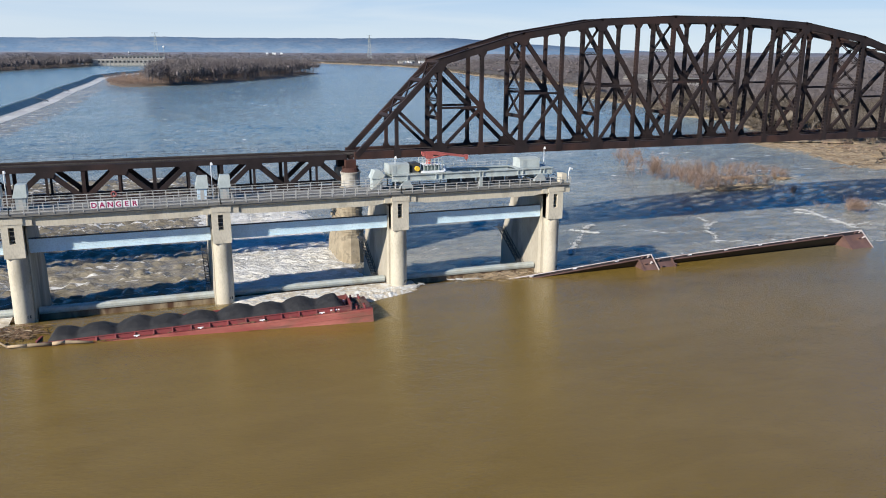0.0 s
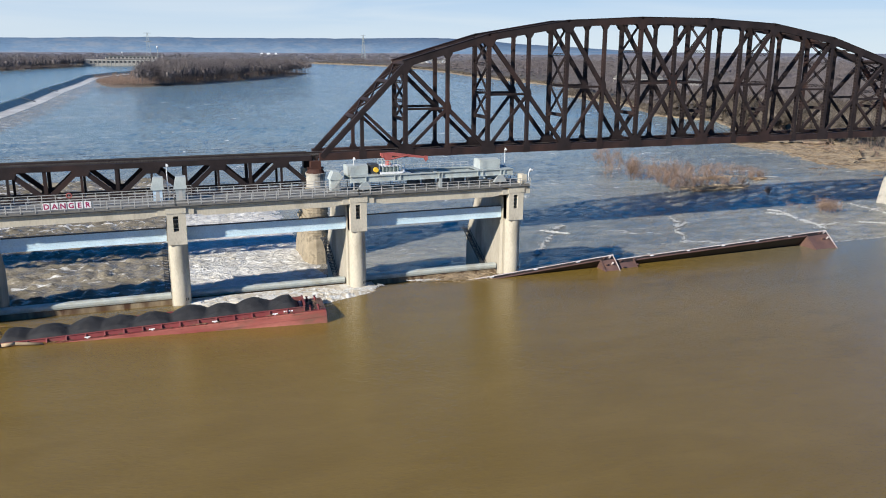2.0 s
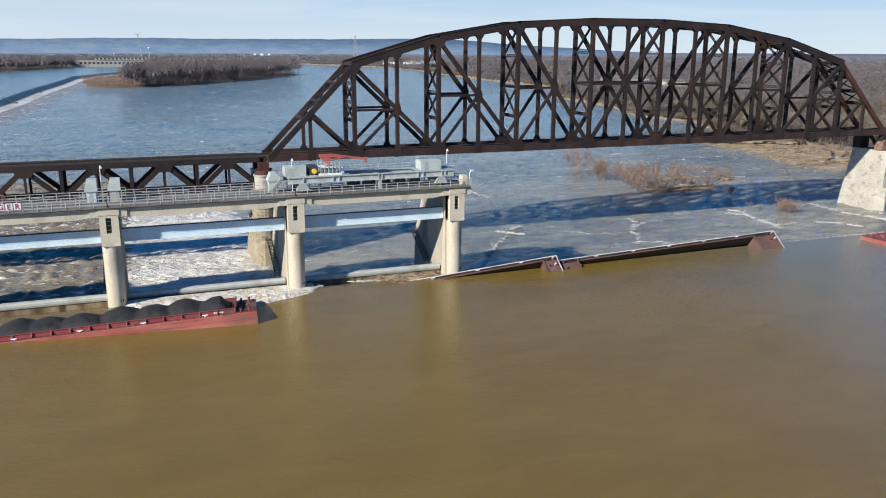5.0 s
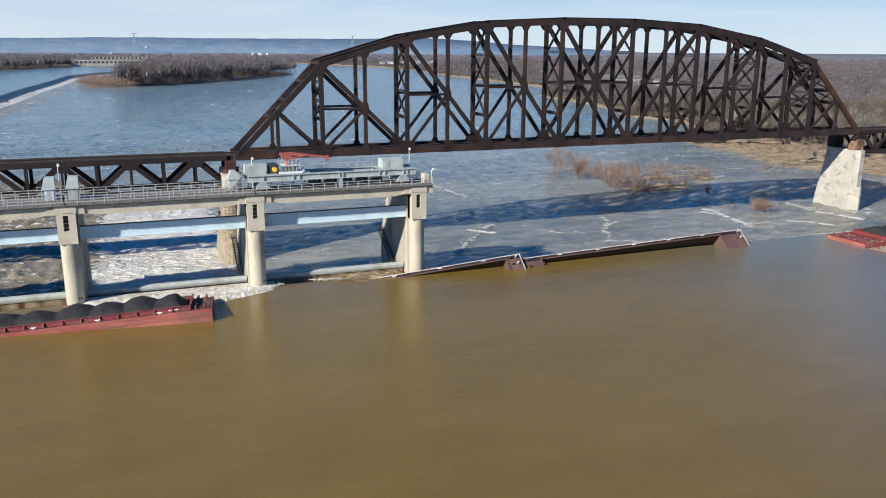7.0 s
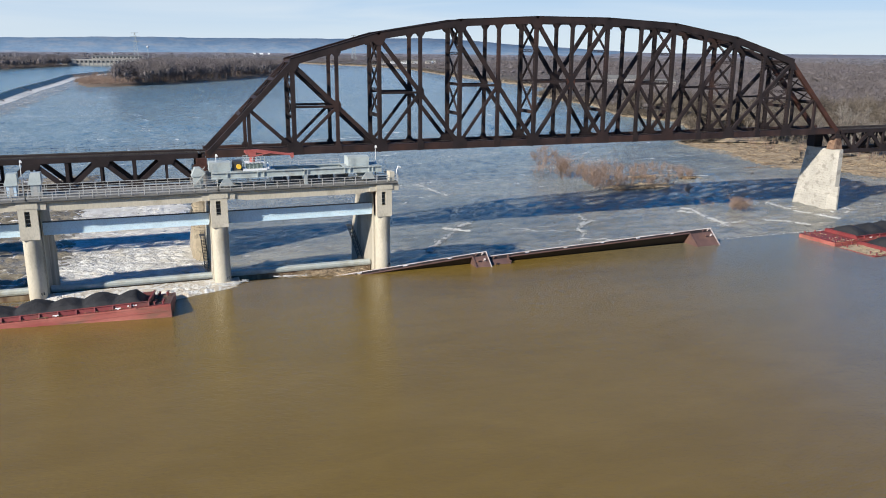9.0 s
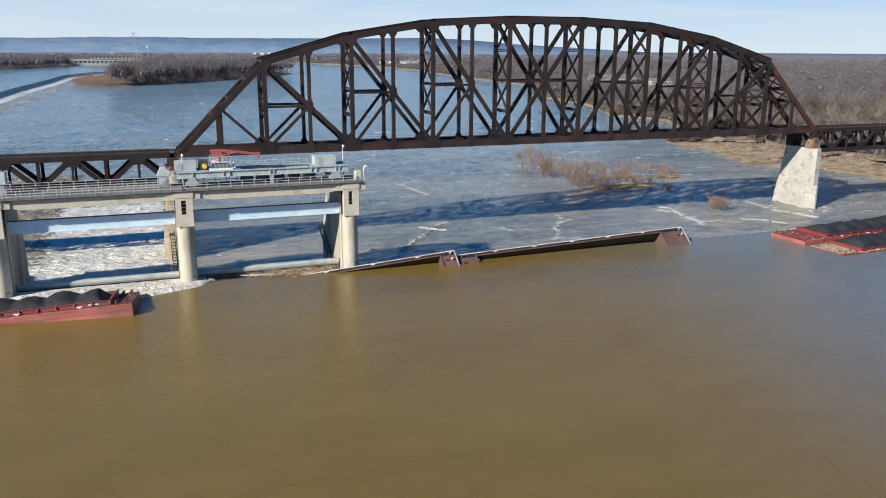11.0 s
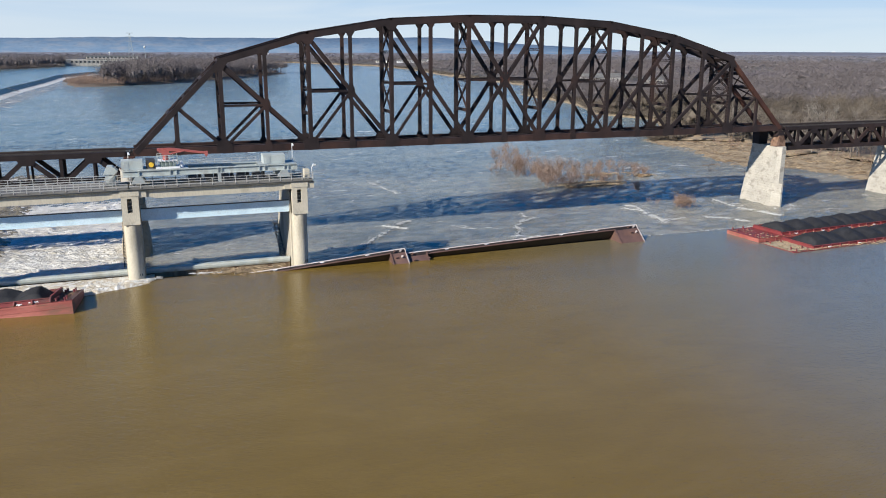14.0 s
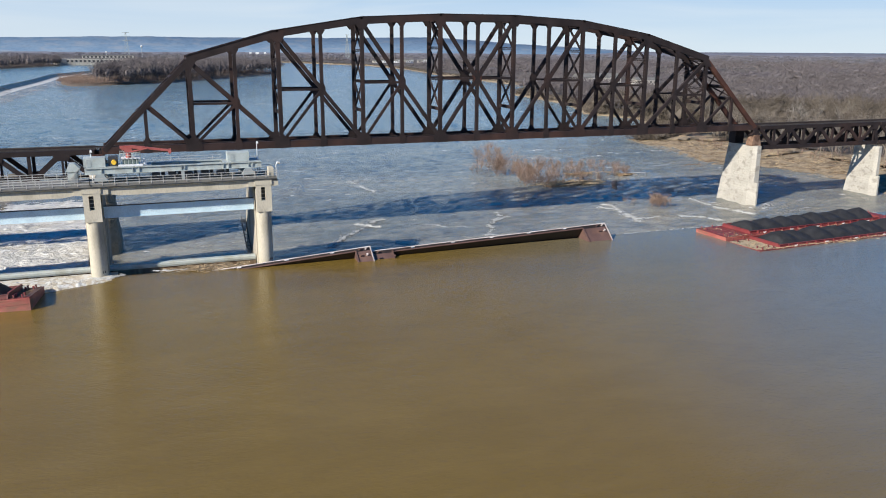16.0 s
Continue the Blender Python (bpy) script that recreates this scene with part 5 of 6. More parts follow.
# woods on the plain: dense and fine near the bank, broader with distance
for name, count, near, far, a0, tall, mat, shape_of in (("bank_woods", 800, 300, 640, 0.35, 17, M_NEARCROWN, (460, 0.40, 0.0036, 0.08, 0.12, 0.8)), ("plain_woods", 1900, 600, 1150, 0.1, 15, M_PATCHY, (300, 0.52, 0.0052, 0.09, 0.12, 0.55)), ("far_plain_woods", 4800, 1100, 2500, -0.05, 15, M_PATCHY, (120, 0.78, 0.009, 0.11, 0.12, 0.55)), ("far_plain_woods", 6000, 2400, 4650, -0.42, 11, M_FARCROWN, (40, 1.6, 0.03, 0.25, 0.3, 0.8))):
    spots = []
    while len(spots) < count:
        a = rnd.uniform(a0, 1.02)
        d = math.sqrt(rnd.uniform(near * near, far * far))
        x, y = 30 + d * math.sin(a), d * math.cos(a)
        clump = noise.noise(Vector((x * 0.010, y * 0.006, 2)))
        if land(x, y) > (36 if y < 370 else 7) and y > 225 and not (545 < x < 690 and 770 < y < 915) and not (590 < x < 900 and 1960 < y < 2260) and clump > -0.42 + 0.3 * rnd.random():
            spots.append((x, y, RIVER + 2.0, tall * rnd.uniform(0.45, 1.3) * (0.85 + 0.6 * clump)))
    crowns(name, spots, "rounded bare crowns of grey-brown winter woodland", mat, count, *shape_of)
spots = []
while len(spots) < 360:
    a, d = rnd.uniform(0.35, 1.0), rnd.uniform(310, 600)
    x, y = 30 + d * math.sin(a), d * math.cos(a)
    if land(x, y) > (36 if y < 370 else 9) and y > 225:
        spots.append((x, y, RIVER + 1.8, rnd.uniform(0.7, 1.15)))
bare_wood("bank_trees", spots[:325], "bare grey-brown winter trees behind the bank", M_WOODS, 420, 20, (6, 5, 4, 2), 0.95, 0.65)
bare_wood("tall_bank_trees", spots[325:], "tall pale-barked bare trees behind the bank", M_PALEWOOD, 77, 22, (6, 5, 4, 2), 1.0, 0.6)

# low brush along the far shore
spots = []
while len(spots) < 2600:
    k = rnd.randrange(9, 20)
    (ax, ay), (bx, by) = SHORE[k], SHORE[k + 1]
    t, d = rnd.random(), rnd.uniform(1.0, 20)
    m = math.hypot(bx - ax, by - ay)
    x, y = ax + (bx - ax) * t + (by - ay) / m * d, ay + (by - ay) * t - (bx - ax) / m * d
    if land(x, y) > 0.8:
        spots.append((x, y, RIVER + 0.2, rnd.uniform(2.5, 6.5)))
crowns("shore_brush", spots, "low brown bare brush along the far shore", M_NEARCROWN, 8, 70, 0.8, 0.016, 0.16, 0.0, 0.5)

# powerhouse across the river
house = thing("powerhouse", (-34, 2030, POOL), "long pale stone hydroelectric powerhouse", "building")
part("wall", Build().box(-132, 40, 2010, 2050, POOL - 1, 12.5).box(-70, 40, 2015, 2050, 14, 20), M_BRICK, house)
part("roof", Build().box(-72, 42, 2014, 2052, 20, 21), M_DECK, house)
for k in range(13):
    x = -68 + 8.3 * k
    part("window", Build().box(x, x + 4.6, 2014.6, 2014.9, 15.2, 18.8), M_DARK, house)
for k in range(16):
    x = -105 + 9 * k
    part("bay", Build().box(x, x + 1.2, 2009.2, 2010, POOL, 12.4), M_BRICK, house)
    part("window", Build().box(x + 2.8, x + 7.2, 2009.6, 2009.9, 5.5, 10.0), M_DARK, house)


def pylon(x, y, z, h, w):
    tower = thing("lattice_pylon", (x, y, z), "grey steel lattice power pylon", "pylon", "pylons")
    mb = Build()
    for sx in (-1, 1):
        for sy in (-1, 1):
            mb.beam((x + sx * w, y + sy * w, z), (x + sx * w * 0.12, y + sy * w * 0.12, z + h), 0.8, 0.8)
    part("legs", mb, M_GREY, tower)
    mb = Build()
    for k in range(9):
        a, b = k / 9, (k + 1) / 9
        wa, wb = w * (1 - 0.88 * a), w * (1 - 0.88 * b)
        for s in (-1, 1):
            mb.beam((x - wa, y + s * wa, z + h * a), (x + wb, y + s * wb, z + h * b), 0.45, 0.45)
            mb.beam((x + wa, y + s * wa, z + h * a), (x - wb, y + s * wb, z + h * b), 0.45, 0.45)
    part("lattice", mb, M_GREY, tower)
    for t, r in ((0.72, 9), (0.86, 11), (0.98, 8)):
        part("crossarm", Build().box(x - r, x + r, y - 0.6, y + 0.6, z + h * t, z + h * t + 1.0), M_GREY, tower)
    return tower


pylon(24.9, 2134, POOL, 75, 7)
pylon(712, 2700, POOL, 82, 7)

M_GIRDER = material("light_grey_crane_paint", (0.35, 0.395, 0.375), (0.47, 0.51, 0.485), 0.5, 0.0, 0.5, 5.0, 0.05, (0.27, 0.26, 0.225), 0.6, 0.5)
M_GREENISH = material("dull_green_machine_paint", (0.10, 0.14, 0.125), (0.17, 0.21, 0.19), 0.5, 0.0, 0.8, 6.0, 0.1)

# ---- things on the dam deck ----
def hoist_house(x, y, blue=False):
    h = thing("hoist_house", (x, y, 17.95), "light grey sheet-metal gate hoist housing with a leaning top", "machine", "hoist houses")
    part("base", Build().box(x - 0.8, x + 0.8, y - 1.1, y + 1.1, 17.95, 20.1), M_PANELB if blue else M_GREY, h, "pale blue stained panels" if blue else "")
    part("cover", Build().loft([[(x - 1.15, y - 1.25, 20.1), (x + 1.05, y - 1.25, 20.1), (x + 1.05, y + 1.2, 20.1), (x - 1.15, y + 1.2, 20.1)], [(x - 0.62, y - 0.85, 22.2), (x + 1.05, y - 0.85, 22.2), (x + 1.05, y + 0.9, 22.2), (x - 0.62, y + 0.9, 22.2)]]), M_GIRDER, h, "light grey leaning sheet-metal hood")
    part("rim", Build().box(x - 1.0, x + 1.0, y - 1.3, y + 1.25, 20.0, 20.12), M_GREY, h)
    part("door", Build().box(x - 0.3, x + 0.3, y - 1.13, y - 1.1, 18.1, 19.8), M_RAIL, h)
    for a, b in ((-1.9, -1.1), (1.1, 1.9)):
        mb = Build()
        for dx in (a, b):
            mb.box(x + dx - 0.03, x + dx + 0.03, y - 1.2, y - 1.14, 17.95, 20.6)
        for z in (19.3, 20.0, 20.6):
            mb.box(x + a, x + b, y - 1.2, y - 1.14, z - 0.03, z + 0.03)
        part("side_rail", mb, M_RAIL, h)
    return h


def mast(x, y, z0, z1):
    m = thing("pole", (x, y, z0), "slim white steel pole with small camera heads", "pole", "deck poles")
    part("shaft", Build().tube((x, y, z0), (x, y, z1), 0.09, 0.06, 8), M_WHITEP, m)
    part("head", Build().box(x - 0.1, x + 0.35, y - 0.12, y + 0.12, z1 - 0.5, z1 - 0.25).tube((x + 0.15, y, z1 - 0.25), (x + 0.15, y, z1), 0.16, 0.1, 8), M_WHITEP, m)


for px in (-119.4, -86.3, -53.2, -20.1, 13.0):
    hoist_house(px - 2.7, 147.3, True)
    hoist_house(px + 1.2, 147.3)
    mast(px - 0.9, 146.8, 17.95, 24.6)
mast(46.4, 146.5, 17.95, 24.4)
mast(78.9, 147.5, 17.95, 24.9)

crane = thing("bulkhead_crane", (63, 147, 17.95), "grey steel bulkhead crane carriage with a red jib", "crane")
for y in (144.4, 149.6):
    g = part("girder", Build().box(45.2, 79.3, y - 0.1, y + 0.1, 19.9, 20.95).box(45.2, 79.3, y - 0.35, y + 0.35, 20.9, 21.07).box(45.2, 79.3, y - 0.35, y + 0.35, 19.8, 19.92), M_GIRDER, crane, "light grey painted girder")
    for x in (48.2, 54.0, 55.2, 63.2, 63.9, 71.5, 72.6, 76.6, 77.4):
        part("stiffener", Build().box(x - 0.09, x + 0.09, y - 0.34, y + 0.34, 19.92, 20.9), M_GREY, g)
    for x in (48.0, 63.5, 76.5):
        part("bogie", Build().prism([(x - 1.4, 18.4), (x + 1.4, 18.4), (x + 0.6, 19.8), (x - 0.6, 19.8)], "y", y - 0.4, y + 0.4) if x != 63.5 else Build().box(x - 0.3, x + 0.3, y - 0.35, y + 0.35, 18.0, 19.8), M_GREY, crane)
        if x != 63.5:
            for d in (-0.9, 0.9):
                part("wheel", Build().tube((x + d, y - 0.25, 18.4), (x + d, y + 0.25, 18.4), 0.34, 0.34, 14), M_DARK, crane)
    part("runway_rail", Build().box(46, 81.5, y - 0.06, y + 0.06, 17.95, 18.05), M_DARK, crane)
for x in (48.5, 56.5, 64.0, 71.5, 78.5):
    part("cross_beam", Build().box(x - 0.25, x + 0.25, 144.5, 149.5, 19.8, 20.5), M_GREY, crane)
part("deck_plate", Build().box(45.4, 57.6, 144.6, 149.4, 20.97, 21.07), M_GREY, crane)
part("deck_plate", Build().box(71.5, 79.2, 144.6, 149.4, 20.97, 21.07), M_GREY, crane)
for x0, x1 in ((45.0, 49.0), (72.6, 77.0)):
    h = part("machine_house", Build().prism([(145.6, 21.07), (149.2, 21.07), (149.2, 22.8), (147.4, 23.0), (145.6, 22.8)], "x", x0, x1), M_GIRDER, crane, "light grey ribbed machine housing")
    part("door", Build().box(x0 + 0.6, x0 + 1.4, 145.55, 145.6, 21.1, 22.6), M_GREY, h)
part("control_cabinet", Build().box(41.9, 43.7, 146.4, 148.6, 17.95, 20.2).prism([(41.6, 20.2), (44.0, 20.2), (44.3, 20.8), (43.3, 21.8), (42.3, 21.8)], "y", 146.2, 148.8), M_GIRDER, crane, "light grey leaning control cabinet")
mb = Build()
for s0 in (-0.4, 0.4):
    mb.beam((41.6, 146.2 + s0, 18.0), (44.2, 146.2 + s0, 20.9), 0.12, 0.1)
    mb.beam((41.6, 146.2 + s0, 19.1), (44.2, 146.2 + s0, 22.0), 0.07, 0.07)
for k in range(11):
    mb.box(41.6 + 0.236 * k, 41.9 + 0.236 * k, 145.8, 146.6, 18.15 + 0.264 * k, 18.19 + 0.264 * k)
part("access_stair", mb, M_RAIL, crane, "steep grey access stair")
mb = Build()
for k in range(5):
    x = 57.5 + 3.2 * k
    mb.box(x, x + 1.6, 145.6, 147.6, 18.2, 19.3 + 0.35 * (k % 2)).tube((x + 2.2, 147, 18.2), (x + 2.2, 147, 19.6), 0.45, 0.35, 8)
part("winch_gear", mb, M_DARK, crane, "dark winches and pipes under the girders")
mb = Build()
for k in range(9):
    x = 58 + 1.7 * k
    mb.box(x - 0.03, x + 0.03, 149.85, 149.91, 20.9, 22.05)
for z in (21.5, 22.05):
    mb.box(58, 71.6, 149.85, 149.91, z - 0.03, z + 0.03)
part("guard_rail", mb, M_RAIL, crane)
# jib crane on its platform
part("platform", Build().box(51.4, 56.0, 145.0, 148.6, 21.07, 21.4).box(51.9, 55.6, 145.3, 148.3, 22.45, 22.6), M_WHITEP, crane, "white crane platform")
part("platform_engine", Build().box(52.2, 55.2, 145.5, 148.2, 21.4, 22.4), M_GREENISH, crane, "dark green engine under the platform")
for y in (145.2, 148.4):
    mb = Build()
    for k in range(6):
        x = 51.8 + 0.76 * k
        mb.box(x - 0.05, x + 0.05, y - 0.05, y + 0.05, 21.4, 23.7)
    for z in (23.2, 23.7):
        mb.box(51.8, 55.6, y - 0.04, y + 0.04, z - 0.04, z + 0.04)
    part("platform_rail", mb, M_GIRDER, crane)
part("slew_column", Build().tube((53.4, 146.8, 22.6), (53.4, 146.8, 24.0), 0.55, 0.5, 14).box(52.7, 54.1, 146.2, 147.4, 23.7, 24.6).box(52.2, 53.2, 146.3, 147.3, 24.1, 24.75), M_CRANE, crane, "red crane column")
jib = part("jib", Build().loft([[(51.9, 146.5, 24.45), (51.9, 147.1, 24.45), (51.9, 147.1, 24.95), (51.9, 146.5, 24.95)], [(54.4, 146.45, 24.35), (54.4, 147.15, 24.35), (54.4, 147.15, 25.0), (54.4, 146.45, 25.0)], [(57.6, 146.55, 24.05), (57.6, 147.05, 24.05), (57.6, 147.05, 24.5), (57.6, 146.55, 24.5)], [(61.2, 146.62, 23.55), (61.2, 146.98, 23.55), (61.2, 146.98, 23.95), (61.2, 146.62, 23.95)]]), M_CRANE, crane, "faded red jib arm")
part("jib_head", Build().box(61.0, 61.6, 146.5, 147.1, 23.2, 24.05).tube((61.3, 146.8, 22.9), (61.3, 146.8, 23.2), 0.12, 0.16, 8), M_CRANE, jib)
part("jack", Build().tube((53.6, 146.3, 23.7), (57.0, 146.4, 24.3), 0.16, 0.14, 8), M_CRANE, jib)
part("hose_drum", Build().tube((50.6, 145.2, 21.9), (50.6, 145.8, 21.9), 0.46, 0.5, 18), M_YELLOW, crane, "yellow hose drum")
part("engine", Build().box(49.6, 51.3, 146.0, 148.6, 21.07, 22.9), M_DARK, crane)
part("vent_cone", Build().tube((56.3, 146.2, 21.07), (56.3, 146.2, 22.4), 0.55, 0.1, 12), M_WHITEP, crane)

end_wall = thing("deck_parapet", (81.3, 146, 17.9), "tan concrete end block of the dam deck", "wall")
part("block", Build().box(80.4, 81.4, 142.0, 144.2, 18.1, 20.0), M_CONC, end_wall)
part("end_rail", Build().box(81.85, 81.95, 141.6, 151, 19.25, 19.35).box(81.85, 81.95, 141.6, 151, 18.7, 18.8), M_RAIL, end_wall)
lamp = thing("deck_lamp", (82.0, 142.3, 18.1), "small white curved deck lamp", "lamp")
part("stem", Build().tube((82.0, 142.3, 18.1), (82.0, 142.3, 20.4), 0.08, 0.08, 8).tube((82.0, 142.3, 20.4), (82.25, 142.3, 20.9), 0.1, 0.12, 8), M_WHITEP, lamp)
part("head", Build().tube((82.2, 142.3, 20.95), (82.85, 142.3, 20.8), 0.26, 0.18, 10), M_WHITEP, lamp)

# warning sign: six panels on the railing
sign = thing("danger_sign", (-4.2, 141.4, 18.3), "white warning panels with magenta letters on the railing", "sign")
for k, letter in enumerate("DANGER"):
    x = -7.95 + k * 1.27
    p = part("panel", Build().box(x + 0.06, x + 1.11, 141.36, 141.5, 18.42, 19.58), M_WHITEP, sign)
    cu = bpy.data.curves.new("letter", "FONT")
    cu.body, cu.size, cu.extrude, cu.offset, cu.align_x = letter, 1.22, 0.012, 0.035, "CENTER"
    dg = bpy.data.objects.new("letter", cu)
    scene.collection.objects.link(dg)
    bpy.context.view_layer.update()
    me = bpy.data.meshes.new_from_object(dg.evaluated_get(bpy.context.evaluated_depsgraph_get()))
    bpy.data.objects.remove(dg)
    me.materials.clear()
    me.materials.append(M_SIGN)
    me.transform(Matrix.Translation(Vector((x + 0.585, 141.345, 18.58)) - ORIGIN[sign.name]) @ Matrix.Rotation(math.pi / 2, 4, "X"))
    ob = new("letter", me)
    ob.parent = p
    tagged(ob, "magenta capital letter " + letter)
ring = thing("life_ring", (-4.6, 150.88, 18.6), "orange-red life ring on the railing", "life ring")
mb = Build()
n, m = 16, 6
mb.add([(-4.6 + (0.42 + 0.11 * math.cos(b)) * math.cos(a), 150.88 + 0.11 * math.sin(b), 19.1 + (0.42 + 0.11 * math.cos(b)) * math.sin(a)) for a in [2 * math.pi * i / n for i in range(n)] for b in [2 * math.pi * j / m for j in range(m)]], [(i * m + j, i * m + (j + 1) % m, ((i + 1) % n) * m + (j + 1) % m, ((i + 1) % n) * m + j) for i in range(n) for j in range(m)])
part("ring", mb, M_CRANE, ring, smooth=True)

# ---- shrubs, driftwood, foam ----
def scatter(seed, centre, count, rx, ry, z, low=0.6, high=1.2):
    r = random.Random(seed)
    return [(centre[0] + r.gauss(0, rx), centre[1] + r.gauss(0, ry), z, r.uniform(low, high)) for _ in range(count)]


for k, (c, n, rx, ry, tall) in enumerate((((188, 264), 13, 4, 7, 7.5), ((200, 305), 8, 5, 9, 7.0), ((190.5, 247), 12, 3.0, 7, 7.5), ((195, 236.5), 12, 5, 2.5, 4.6), ((207, 252), 10, 5, 7, 7.5), ((222, 258), 9, 5, 4, 5.5), ((234, 249), 9, 3, 3, 4.5), ((214, 236), 7, 4, 3, 4.0), ((209.3, 187.3), 15, 1.7, 1.5, 4.2), ((204.1, 195.9), 4, 1.5, 1.5, 2.2), ((211, 216), 3, 1, 1.5, 4.0), ((238, 265), 5, 4, 4, 3.5), ((226, 206), 3, 2, 2, 2.0))):
    bare_wood("willow_thicket", scatter(40 + k, c, int(n * 2.0), rx, ry, RIVER - 0.2), "leafless tan willow brush standing in the river", M_TWIG, 60 + k, tall * 2.0, (7, 6, 5), 0.5, 0.8, 0.3, 0.28, 0.05, 0.7)


def driftwood(name, spots, seed, long, label, mat=None):
    """Bleached trunks and sticks lying about, joined."""
    r = random.Random(seed)
    mb = Build()
    for x, y, z, s in spots:
        a, t = r.uniform(0, math.pi), r.uniform(-0.08, 0.12)
        h = long * s * r.uniform(0.4, 1.0) / 2
        rad = max(0.05, h * r.uniform(0.03, 0.07))
        d = Vector((math.cos(a) * h, math.sin(a) * h, h * t))
        p = Vector((x, y, z + rad))
        bend = p + Vector((r.uniform(-0.15, 0.15) * h, r.uniform(-0.15, 0.15) * h, 0))
        mb.tube(p - d, bend, rad, rad * 0.9, 5)
        mb.tube(bend, p + d, rad * 0.9, rad * 0.5, 5)
    return solo(name, mb, mat or M_LOG, label, "driftwood", kind="stuff")


def bar(name, cx, cy, lx, ly, turn, label):
    """A low raft of silt and sticks."""
    mb = Build()
    pts = []
    for k in range(18):
        a = 2 * math.pi * k / 18
        f = 1 + 0.25 * noise.noise(Vector((math.cos(a) * 2, math.sin(a) * 2, cx)))
        x, y = lx * f * math.cos(a), ly * f * math.sin(a)
        pts.append((cx + x * math.cos(turn) - y * math.sin(turn), cy + x * math.sin(turn) + y * math.cos(turn)))
    mb.loft([[(x, y, RIVER - 0.3) for x, y in pts], [(cx + (x - cx) * 0.85, cy + (y - cy) * 0.85, RIVER + 0.4) for x, y in pts], [(cx + (x - cx) * 0.4, cy + (y - cy) * 0.4, RIVER + 0.7) for x, y in pts]])
    return solo(name, mb, M_DRIFT, label, "debris", smooth=True)


bar("drift_raft", 203, 234.5, 12.5, 3.4, 0.14, "raft of brown driftwood caught in the willows")
bar("drift_raft", 219, 255, 7.5, 1.3, 0.25, "raft of brown driftwood caught in the willows")
bar("drift_raft", 235, 247.3, 4.0, 1.6, 0.0, "raft of brown driftwood beside pale foam")
driftwood("raft_sticks", scatter(80, (203, 234.5), 620, 6.0, 2.0, RIVER + 0.5, 0.4, 1.2) + scatter(81, (219, 255), 60, 4, 0.9, RIVER + 0.3) + scatter(82, (235, 247.3), 40, 2.5, 1.0, RIVER + 0.4), 5, 5, "bleached sticks on the drift rafts")

r = random.Random(11)
spots = []
while len(spots) < 5600:
    x, y = r.uniform(275, 420), r.uniform(150, 430)
    d = land(x, y)
    if 0.5 < d < 42:
        spots.append((x, y, RIVER - 0.1 + min(3.2, d * 0.07) + 0.1, r.uniform(0.3, 1.3)))
driftwood("bank_driftwood", spots[:4200], 6, 3.2, "bleached driftwood and sticks littering the bank")
driftwood("bank_driftwood", spots[4200:], 16, 3.6, "dark wet driftwood littering the bank", M_DRIFT)
spots = []
while len(spots) < 900:
    x, y = r.uniform(280, 520), r.uniform(170, 520)
    d = land(x, y)
    if 20 < d < 60:
        spots.append((x, y, RIVER + 1.8, r.uniform(0.5, 1.2)))
bare_wood("bank_saplings", spots, "thin tan saplings and reeds behind the bank", M_TWIG, 91, 4.6, (5, 4, 3), 1.1, 0.4)
for c, n in (((284, 262), 5), ((290, 240), 6), ((262, 224), 3), ((272, 250), 3)):
    driftwood("snag", scatter(int(c[0]), c, n, 3, 2, RIVER - 0.1, 0.6, 1.3), int(c[1]), 6, "dark snags in the shallows", M_DRIFT)

# debris caught at the sill
driftwood("debris_pile", scatter(21, (67.5, 142.3), 260, 3.6, 1.1, POOL + 0.05, 0.4, 1.0) + scatter(22, (66.5, 143.2), 140, 3.0, 0.8, POOL + 0.3, 0.3, 0.8), 22, 3.2, "tangled bleached branches caught against the sill")
driftwood("debris_pile", scatter(23, (-20.0, 136.6), 260, 2.0, 1.8, POOL + 0.25, 0.4, 1.0), 23, 3.2, "dark wet branches jammed between barge and pier", M_DRIFT)
driftwood("debris_pile", scatter(25, (-21.0, 135.2), 22, 1.6, 1.5, POOL + 0.55, 0.3, 0.9), 25, 3.2, "bleached branches on top of the jam")
def on_deck(m, seed, count, x0, x1, y0, y1, z):
    """Spots strewn over a stretch of a barge's deck."""
    q = random.Random(seed)
    out = []
    for _ in range(count):
        v = m @ Vector((q.uniform(x0, x1), q.uniform(y0, y1), z))
        out.append((v.x, v.y, v.z, q.uniform(0.3, 1.0)))
    return out


driftwood("deck_sticks", on_deck(PAIR_B, 71, 90, -29.5, -23.5, -5.0, 5.0, 0.05) + on_deck(PAIR_B, 72, 220, -29, 29, -5.5, -4.6, 0.05), 71, 2.0, "bleached sticks and scraps on the low barge deck")
driftwood("deck_sticks", on_deck(PAIR_A, 75, 60, -29.4, -23.5, -5.1, 5.1, 0.04) + on_deck(PAIR_A, 76, 90, -29, 29, -5.2, -4.8, 0.04), 75, 1.1, "pale scraps of wood on the red barge deck")
driftwood("deck_sticks", on_deck(RED, 73, 60, 26.3, 29.4, -5.0, 5.0, 0.05) + on_deck(RED, 74, 110, -29, 27, -5.2, -4.8, 0.04), 73, 1.2, "dark scraps of wood on the barge deck", M_DRIFT)
driftwood("debris_pile", scatter(24, (214, 117.0), 40, 5, 0.4, POOL + 0.1, 0.4, 1.0), 24, 3.0, "branches trailing along the low barge")
log = Build()
